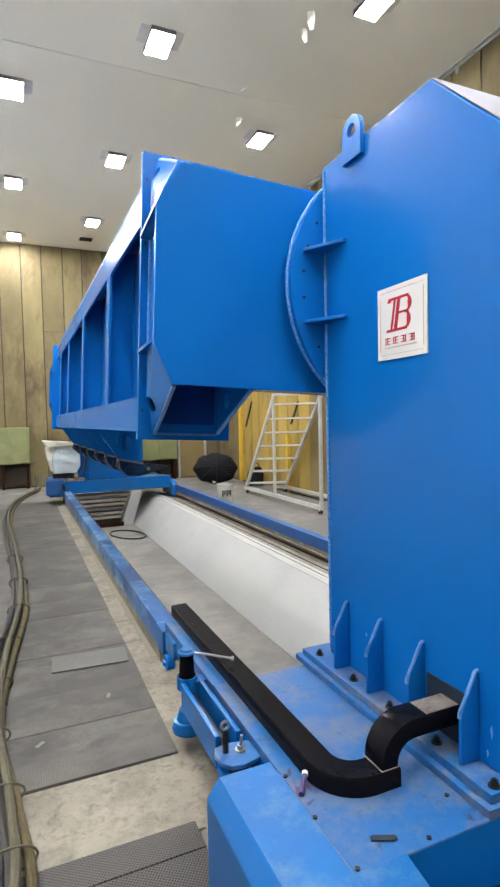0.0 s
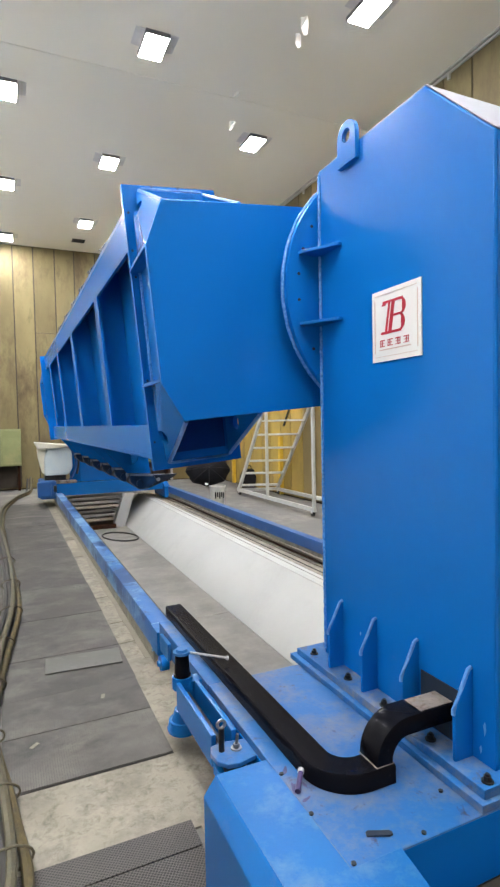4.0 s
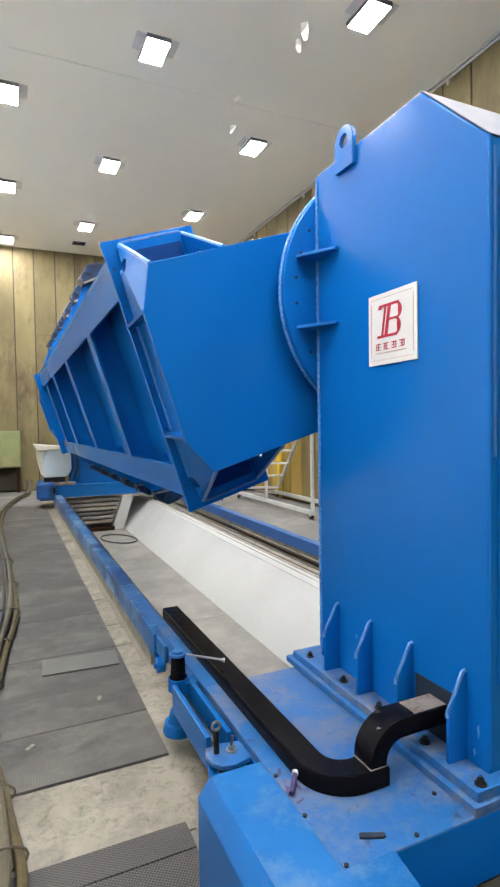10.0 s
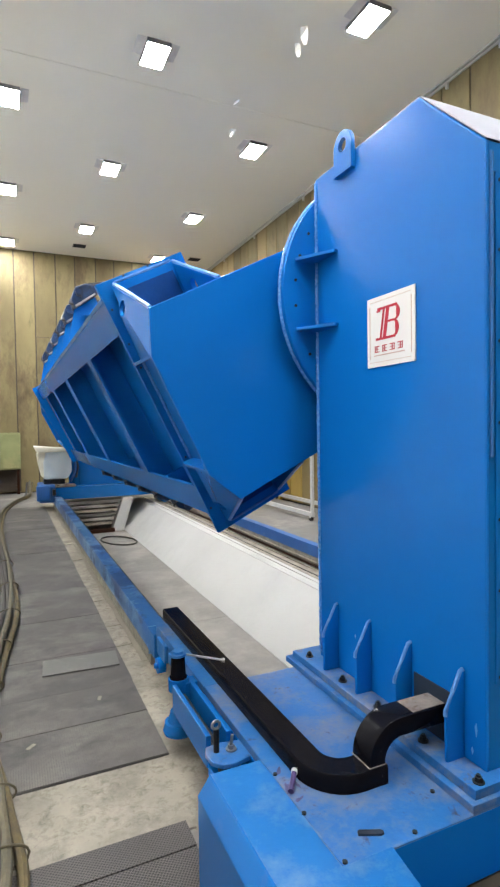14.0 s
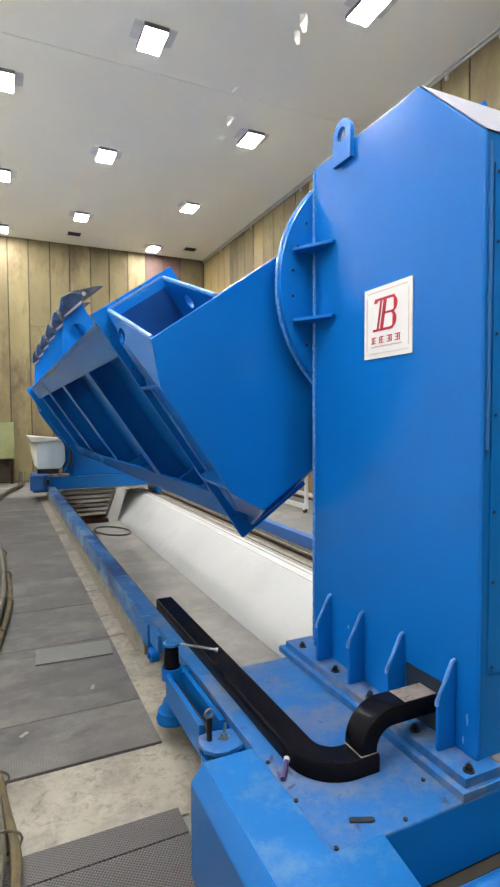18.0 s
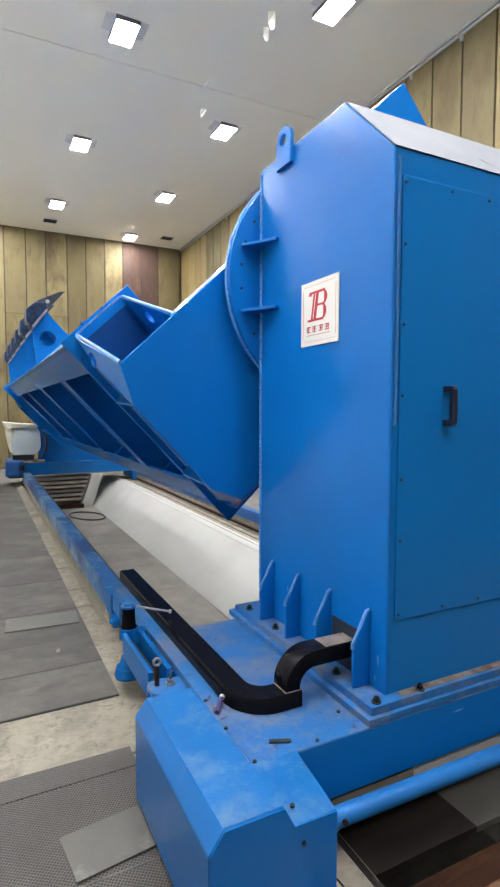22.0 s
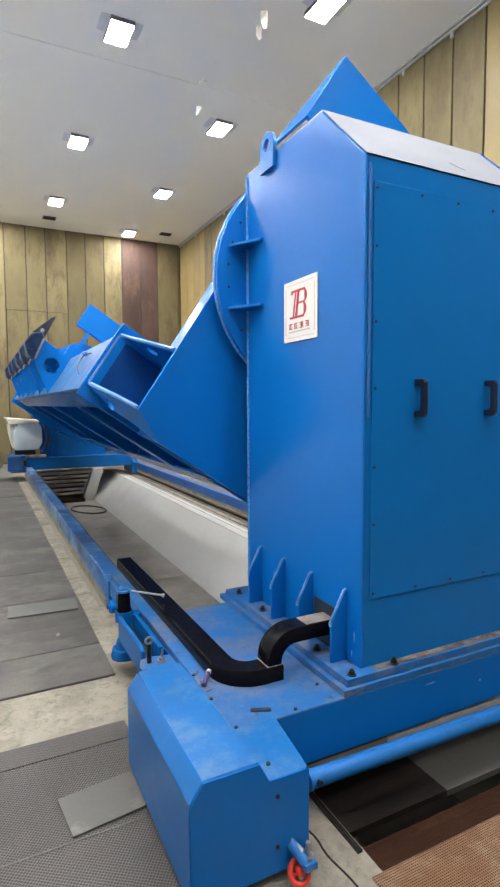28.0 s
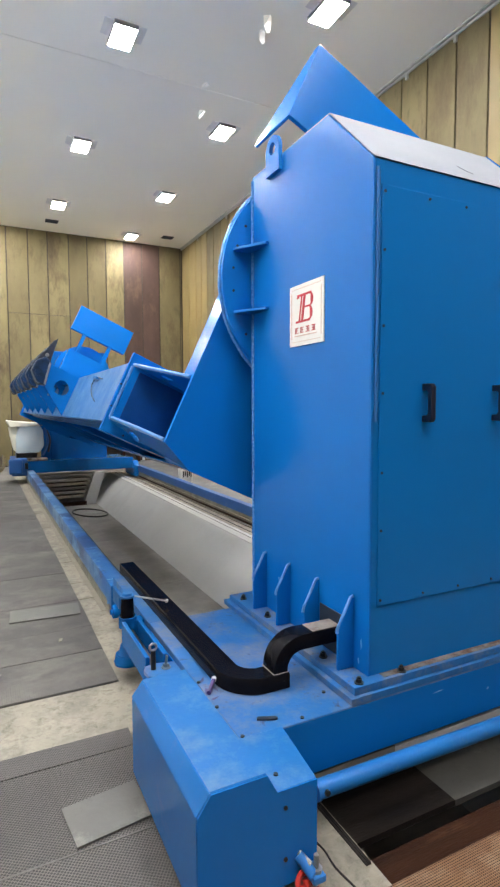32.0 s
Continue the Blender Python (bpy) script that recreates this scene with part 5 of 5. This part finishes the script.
ys = [1.215, 1.66, 2.06, 2.62, 3.4, 4.3, 5.2, 6.1, 7.0, 7.9, 8.8, 9.7, 10.6]
for a, b in zip(ys, ys[1:]):
    slabpiece(-1.52, -0.765, a + 0.0015, b - 0.0015, RUBBER, "rubber_mat", h=0.010)
    slabpiece(-2.30, -1.53, a + 0.003, b - 0.003, RUBBER, "rubber_mat", h=0.009)
    slabpiece(-3.08, -2.31, a + 0.003, b - 0.003, RUBBER, "rubber_mat", h=0.009)
part("mat_edge", bx(-3.08, -0.768, 1.200, 1.2135, -0.012, -0.0015), OILY, floor, "dark gap along the mat edge")
# perforated floor near the camera
for y0, y1 in ((0.605, 0.745), (0.0955, 0.596), (-0.40, 0.0915), (-0.90, -0.41), (-1.40, -0.91), (-1.9, -1.41), (-2.4, -1.91)):
    slabpiece(-1.90, -0.83, y0, y1, FINE if y0 > 0.6 else PERF, "perforated_plate", h=0.010, jig=0.002)
    slabpiece(-2.98, -1.91, y0, y1, PERF, "perforated_plate", h=0.010, jig=0.002)
slabpiece(-0.82, -0.30, -2.4, -0.92, PERF, "perforated_plate", h=0.010)

part("mat_lip", bx(-1.90, -0.835, 0.0885, 0.0955, -0.010, 0.0045), PLATE, floor, "worn pale lip of the floor mat", bevel=0.001)
lp = solo("loose_plate", bx(-0.24, 0.24, -0.12, 0.12, 0, 0.008), PLATE, (0, 0, 0), "loose grey steel plate lying on the mats", "plate", "loose plates", bevel=0.002)
lp.location, lp.rotation_euler = (-1.030, 2.434, 0.004), (0, 0, radians(-4))
lp2 = solo("loose_plate", bx(-0.145, 0.145, -0.108, 0.108, 0, 0.008), PLATE, (0, 0, 0), "loose grey steel plate beside the carriage", "plate", "loose plates", bevel=0.002)
lp2.location, lp2.rotation_euler = (-1.030, 0.230, 0.004), (0, 0, radians(7))

# pit in front of the carriage: dark plates, rusty beam and floor
pit = thing("front_pit", (0.5, -0.3, TZ), "open pit end with dark plates and a rusty edge beam", "pit", kind="structure")
bm = B()
box(bm, -0.288, 0.312, -0.190, 0.62, -0.145, -0.118)
part("dark_plate", bm, OILY, pit, "dark oily sheet over the trench side")
part("grey_plate", bx(0.316, 1.22, -0.188, 0.62, -0.150, -0.122), PLATE, pit, "dusty grey sheet over the trench", bevel=0.002)
# added dark sheet in place of the deep gap's shade
part("front_ledge", bx(-0.288, 1.225, -0.362, -0.1915, -0.285, -0.251), OILY, pit, "dark sheet added for the shade in the gap behind the edge beam", bevel=0.003)
part("edge_angle", bx(-0.300, -0.289, TY0 + 0.013, 1.0, -0.10, 0.0045), OILY, pit, "dark angle iron along the pit")
part("edge_strip", bx(-0.309, -0.301, TY0 + 0.013, 1.0, -0.10, 0.002), OILY, pit, "thin dark steel edge strip")
part("edge_beam", bx(-0.32, 1.6, -0.482, -0.364, -0.30, -0.012), RUST, pit, "rusty steel edge beam", bevel=0.004)
part("edge_skirt", bx(-0.275, 1.23, -0.205, -0.192, -0.42, -0.287), BLACKM, pit)
bm = B()
tube(bm, spline([(-0.420, -0.10, -0.003), (-0.408, -0.20, -0.003), (-0.398, -0.27, -0.003), (-0.404, -0.35, -0.003), (-0.388, -0.48, -0.003), (-0.384, -0.72, -0.003)], 6), 0.004, 6)
part("floor_crack", bm, OILY, floor, "dark crack in the concrete strip")
rp = part("rusty_plate", bx(-0.33, 1.75, -1.40, -0.484, -0.012, 0.004), RUSTP, floor, "rusty perforated floor plate", bevel=0.003)
rp = part("rusty_plate", bx(-0.33, 1.75, -2.42, -1.405, -0.012, 0.004), RUSTP, floor, "rusty perforated floor plate", bevel=0.003)

# ---- cables on the floor ----
def cable(name, ctrl, r, m, label, cat="cable", group="floor cables"):
    bm = B()
    tube(bm, spline(ctrl, 10), r, 8)
    return solo(name, bm, m, (ctrl[0][0], ctrl[0][1], 0), label, cat, group, smooth=True)


main = [(-1.62, -0.2, 0.03), (-1.45, 0.55, 0.03), (-1.475, 1.1, 0.03), (-1.55, 1.8, 0.035), (-1.50, 2.7, 0.035), (-1.41, 3.7, 0.035), (-1.43, 5.0, 0.035),
        (-1.50, 6.6, 0.035), (-1.56, 8.3, 0.035), (-1.50, 10.0, 0.03), (-1.25, 11.5, 0.03), (-0.98, 12.4, 0.04), (-0.92, 12.9, 0.3)]
def shifted(c, dx, dz, ph):
    return [(x + dx + 0.012 * math.sin(ph + 1.7 * i), y, z + dz) for i, (x, y, z) in enumerate(c)]


cable("floor_cable", shifted(main, 0.0, 0.0, 0), 0.020, CABLEY, "dirty yellow hose along the mats")
cable("floor_cable", shifted(main, -0.052, 0.004, 1.5), 0.024, CABLEB, "thick black cable along the mats")
cable("floor_cable", shifted(main, -0.03, 0.042, 3), 0.019, CABLE, "dusty olive cable lying on the bundle")
cable("floor_cable", shifted(main, -0.10, 0.0, 4.2), 0.024, CABLEB, "thick black cable along the mats")
# ties round the bundle
bm = B()
tube(bm, [(0.085 * math.cos(a), 0, 0.048 * math.sin(a)) for a in [2 * math.pi * i / 16 for i in range(17)]], 0.005, 6)
tie_me = mesh_of("cable_tie", bm, CABLE)
for p in spline(main, 10)[14:70:7]:
    ob = new("cable_tie", tie_me)
    ob.location = (p.x - 0.05, p.y, 0.045)
    tagged(ob, "olive tie round the floor cables", "cable tie", "cable ties")
loop = [(0.39 + 0.29 * math.cos(a), 8.74 - 0.16 * math.cos(a) + 0.42 * math.sin(a), TZ + 0.02) for a in [2 * math.pi * k / 16 for k in range(17)]]
cable("cable_loop", loop, 0.014, CABLEB, "loop of black cable on the trench floor", "cable", "")

# ---- things beyond the trench ----
def ladder_bar(p, q, w, h):
    """A square bar from p to q, w wide and h high."""
    p, q = Vector(p), Vector(q)
    d = (q - p).normalized()
    side = d.cross(Vector((0, 0, 1)))
    side = side.normalized() if side.length > 1e-3 else Vector((1, 0, 0))
    up = side.cross(d).normalized()
    bm = B()
    rings = [[bm.verts.new(c + side * (w / 2 * a) + up * (h / 2 * b)) for a, b in ((-1, -1), (1, -1), (1, 1), (-1, 1))] for c in (p, q)]
    for k in range(4):
        bm.faces.new([rings[0][k], rings[0][(k + 1) % 4], rings[1][(k + 1) % 4], rings[1][k]])
    bm.faces.new(rings[0][::-1]); bm.faces.new(rings[1])
    return bm


def ladder():
    e = thing("platform_ladder", (3.5, 8.4, 0), "white aluminium rolling platform ladder", "ladder")
    sides = ((3.12, 9.55, 8.08, 6.34), (3.89, 9.22, 7.62, 5.95))
    for x, yb, yt, yn in sides:
        part("stringer", ladder_bar((x, yb, 0.10), (x, yt, 2.03), 0.045, 0.085), ALU, e, bevel=0.006)
        part("base_rail", ladder_bar((x, yb + 0.05, 0.11), (x, yn, 0.11), 0.05, 0.07), ALU, e, bevel=0.006)
        for y in (yt + 0.04, yn + 0.04):
            part("upright", ladder_bar((x, y, 0.11), (x, y, 2.05), 0.05, 0.05), ALU, e, bevel=0.006)
        part("top_rail", ladder_bar((x, yt + 0.05, 2.05), (x, yn, 2.05), 0.045, 0.045), ALU, e, bevel=0.006)
        for y in (yb - 0.05, yn + 0.08):
            bm = B()
            cyl(bm, (x - 0.02, y, 0.045), (x + 0.02, y, 0.045), 0.045, seg=16)
            c = part("caster", bm, BLACKM, e, "black rubber caster", smooth=True)
            part("caster_fork", bx(x - 0.028, x + 0.028, y - 0.02, y + 0.02, 0.05, 0.085), ALU, c)
    (xa, yb, yt, _), (xb, ybb, ytt, _) = sides
    part("base_tie", ladder_bar((xa, yb, 0.11), (xb, ybb, 0.11), 0.045, 0.06), ALU, e, bevel=0.005)
    part("top_tie", ladder_bar((xa, yt, 2.05), (xb, ytt, 2.05), 0.045, 0.045), ALU, e, bevel=0.005)
    for i in range(7):
        f = (i + 0.42) / 7.0
        bm = ladder_bar((xa, yb + (yt - yb) * f, 0.10 + 1.93 * f), (xb, ybb + (ytt - ybb) * f, 0.10 + 1.93 * f), 0.14, 0.035)
        part("step", bm, ALU, e, bevel=0.005)


ladder()


def umbrella():
    e = thing("umbrella", (3.1, 11.4, 0), "open black umbrella lying on the floor", "umbrella")
    c, ax = Vector((3.13, 11.55, 0.38)), Vector((-0.25, -0.93, 0.28)).normalized()
    u = ax.cross(Vector((0, 0, 1))).normalized()
    w = u.cross(ax)
    n = 8
    def pt(a, f):
        s = math.sin(f * math.pi / 2)
        r = 0.57 * s * (1 - 0.09 * (abs(math.sin(a * n / 2)) ** 2) * f)
        return c + ax * (0.36 * math.cos(f * math.pi / 2)) + r * (math.cos(a) * u + math.sin(a) * w * 0.72)
    bm = B()
    seg = n * 4
    rings = [[bm.verts.new(pt(2 * math.pi * i / seg, f)) for i in range(seg)] for f in (0.05, 0.25, 0.45, 0.65, 0.85, 1.0)]
    for a, b in zip(rings, rings[1:]):
        for i in range(seg):
            bm.faces.new([a[i], b[i], b[(i + 1) % seg], a[(i + 1) % seg]])
    bm.faces.new(rings[0])
    part("canopy", bm, UMB, e, smooth=True)
    for k in range(n):
        bm = B()
        a = 2 * math.pi * k / n
        tube(bm, [pt(a, f) + ax * 0.004 for f in (0.05, 0.25, 0.45, 0.65, 0.85, 1.0)], 0.005, 5)
        part("rib", bm, BLACKM, e)
    bm = B()
    cyl(bm, c + ax * 0.42, c - ax * 0.35, 0.008, seg=8)
    part("shaft", bm, STEEL, e)
    bm = B()
    p = pt(-1.45, 0.72) + ax * 0.012
    cyl(bm, p, p + ax * 0.004, 0.045, seg=10)
    part("print_patch", bm, PAPER, e, "small white printed patch")


umbrella()


def bucket():
    e = thing("bucket", (2.23, 8.5, 0), "white plastic bucket with dark print", "bucket")
    bm = B()
    n = 28
    prof = [(0.125, 0.0), (0.155, 0.34), (0.163, 0.345), (0.163, 0.36), (0.150, 0.36), (0.120, 0.02)]
    rings = [[bm.verts.new((2.23 + r * math.cos(2 * math.pi * i / n), 8.5 + r * math.sin(2 * math.pi * i / n), z)) for i in range(n)] for r, z in prof]
    for a, b in zip(rings, rings[1:]):
        for i in range(n):
            bm.faces.new([a[i], a[(i + 1) % n], b[(i + 1) % n], b[i]])
    bm.faces.new(rings[0][::-1]); bm.faces.new(rings[-1])
    part("pail", bm, BUCK, e, smooth=True)
    for k in range(5):
        bm = B()
        a = -2.2 + k * 0.27
        r = 0.149
        prism(bm, [(2.23 + (r + d) * math.cos(a + s), 8.5 + (r + d) * math.sin(a + s)) for d, s in ((0, -0.08), (0, 0.08), (0.004, 0.08), (0.004, -0.08))], "z", 0.13 + 0.03 * (k % 2), 0.25)
        part("print_bar", bm, UMB, e)


bucket()
# yellow posts and black straps on the east wall
for y, h in ((11.80, 2.35), (9.12, 1.25)):
    solo("yellow_post", bx(XR - 0.08, XR - 0.003, y - 0.05, y + 0.05, 0, h), YELLOW, (XR - 0.05, y, 0), "yellow painted steel post against the wall", "post", "wall posts", bevel=0.008)
for y0, y1, z0, z1 in ((11.52, 11.10, 1.40, 2.03), (9.02, 8.68, 1.47, 1.94)):
    bm = B()
    prism(bm, [(y0 - 0.03, z0), (y0 + 0.03, z0), (y1 + 0.03, z1), (y1 - 0.03, z1)], "x", XR - 0.025, XR - 0.004)
    solo("wall_strap", bm, BLACKM, (XR - 0.02, y0, z0), "black diagonal strap on the wall", "strap", "wall straps")
bag = thing("black_bag", (3.75, 10.6, 0), "small black bag on the floor", "bag")
bm = B()
prism(bm, [(3.60, 0.0), (3.90, 0.0), (3.92, 0.28), (3.86, 0.46), (3.68, 0.46), (3.58, 0.28)], "y", 10.35, 10.6)
part("bag_body", bm, UMB, bag, bevel=0.03, smooth=True)
bm = B()
tube(bm, [(3.68, 10.47, 0.45), (3.70, 10.47, 0.54), (3.82, 10.47, 0.54), (3.85, 10.47, 0.45)], 0.012, 6)
part("bag_strap", bm, UMB, bag)

# green cabinets along the end wall
def cabinet(x0, x1, z0, z1, n, group):
    e = thing("wall_cabinet", ((x0 + x1) / 2, 13.3, 0), "olive green sheet metal cabinet on a dark stand", "cabinet", group)
    part("cabinet_body", bx(x0, x1, 13.14, 13.55, z0, z1), GREEN, e, bevel=0.008)
    w = (x1 - x0) / n
    for i in range(n):
        part("cabinet_door", bx(x0 + i * w + 0.015, x0 + (i + 1) * w - 0.015, 13.12, 13.14, z0 + 0.03, z1 - 0.03), GREEN, e, bevel=0.006)
    for x in (x0 + 0.04, (x0 + x1) / 2, x1 - 0.10):
        part("leg", bx(x, x + 0.06, 13.2, 13.5, 0, z0), RUST, e)
    part("stand_back", bx(x0, x1, 13.45, 13.52, 0.05, z0 - 0.02), WALLB, e)


cabinet(-2.45, -1.14, 0.62, 1.52, 3, "end wall cabinets")
cabinet(1.55, 2.60, 0.55, 1.45, 2, "end wall cabinets")
# white framed opening between cabinet and corner
fr = thing("door_frame", (3.1, 13.5, 0), "pale frame of a closed sheet door", "door", kind="structure")
for x in (2.72, 3.50):
    part("jamb", bx(x, x + 0.06, 13.50, 13.558, 0.0, 2.05), TRIM, fr)
part("door_leaf", bx(2.79, 3.49, 13.53, 13.557, 0.01, 2.0), WALLO, fr)
# papers on the floor by the mats
for x, y, a in ((-1.375, 1.55, 45), (-0.99, 1.90, 75)):
    ob = solo("paper_scrap", bx(-0.025, 0.025, -0.010, 0.010, 0, 0.002), CONC, (0, 0, 0), "small pale scrap lying on the mat", "scrap", "scraps", bevel=0)
    ob.location, ob.rotation_euler = (x, y, 0.004), (0, 0, radians(a))

# darker band, patches and joints on the concrete strip along the rail
rng = random.Random(9)
def patch(name, pts, z, label):
    bm = B()
    prism(bm, pts, "z", z - 0.004, z)
    part(name, bm, GREYBROWN, floor, label)


inner = [(-0.606, 2.30 + 0.3 * i) for i in range(26)]
outer = [(-0.640 - rng.uniform(0, 0.028) * (0.4 + 0.6 * math.sin(i * 0.9) ** 2), 2.30 + 0.3 * i) for i in range(26)]
patch("grime_band", inner + outer[::-1], 0.0015, "brown darker band along the foot of the rail")
for y, w in ((5.45, 0.26), (6.5, 0.20)):
    patch("grime_patch", [(-0.765, y), (-0.650, y + 0.02), (-0.648, y + w), (-0.70, y + w + 0.03), (-0.764, y + w - 0.02)], 0.0030, "dark patch on the concrete strip")
for y in (2.62, 3.05, 3.75):
    patch("strip_joint", [(-0.764, y), (-0.630, y + 0.012), (-0.630, y + 0.020), (-0.764, y + 0.008)], 0.0022, "fine joint in the concrete strip")

# paint chips on the front beam and the column foot
for x, z, w, h in ((0.33, 0.285, 0.06, 0.004), (0.64, 0.226, 0.016, 0.008)):
    bm = B()
    prism(bm, [(x - w / 2, z), (x - w * 0.1, z - h / 2), (x + w / 2, z + h * 0.3), (x + w * 0.1, z + h)], "y", -0.0672, -0.0661)
    part("paint_chip", bm, PALEB, car, "pale chip in the paint")
for y, z, w, h in ((0.045, 0.52, 0.012, 0.050), (0.062, 0.44, 0.010, 0.030), (0.75, 0.60, 0.008, 0.020)):
    bm = B()
    prism(bm, [(y - w / 2, z), (y, z - h / 2), (y + w / 2, z + h * 0.2), (y - w * 0.1, z + h / 2)], "x", -0.0012, -0.0001)
    part("paint_chip", bm, PALEB, col, "pale chip in the paint")

# ---- moving things ----
def motions():
    turn = [(0, -3.0), (3, 3.0), (8, 13.4), (13, 23.95), (18, 34.5), (23, 45.2), (28, 56.0), (32, 64.85)]
    walk(fix, [(t, pose(AX, 0, FZ, 0, -a, 0)) for t, a in turn])


motions()
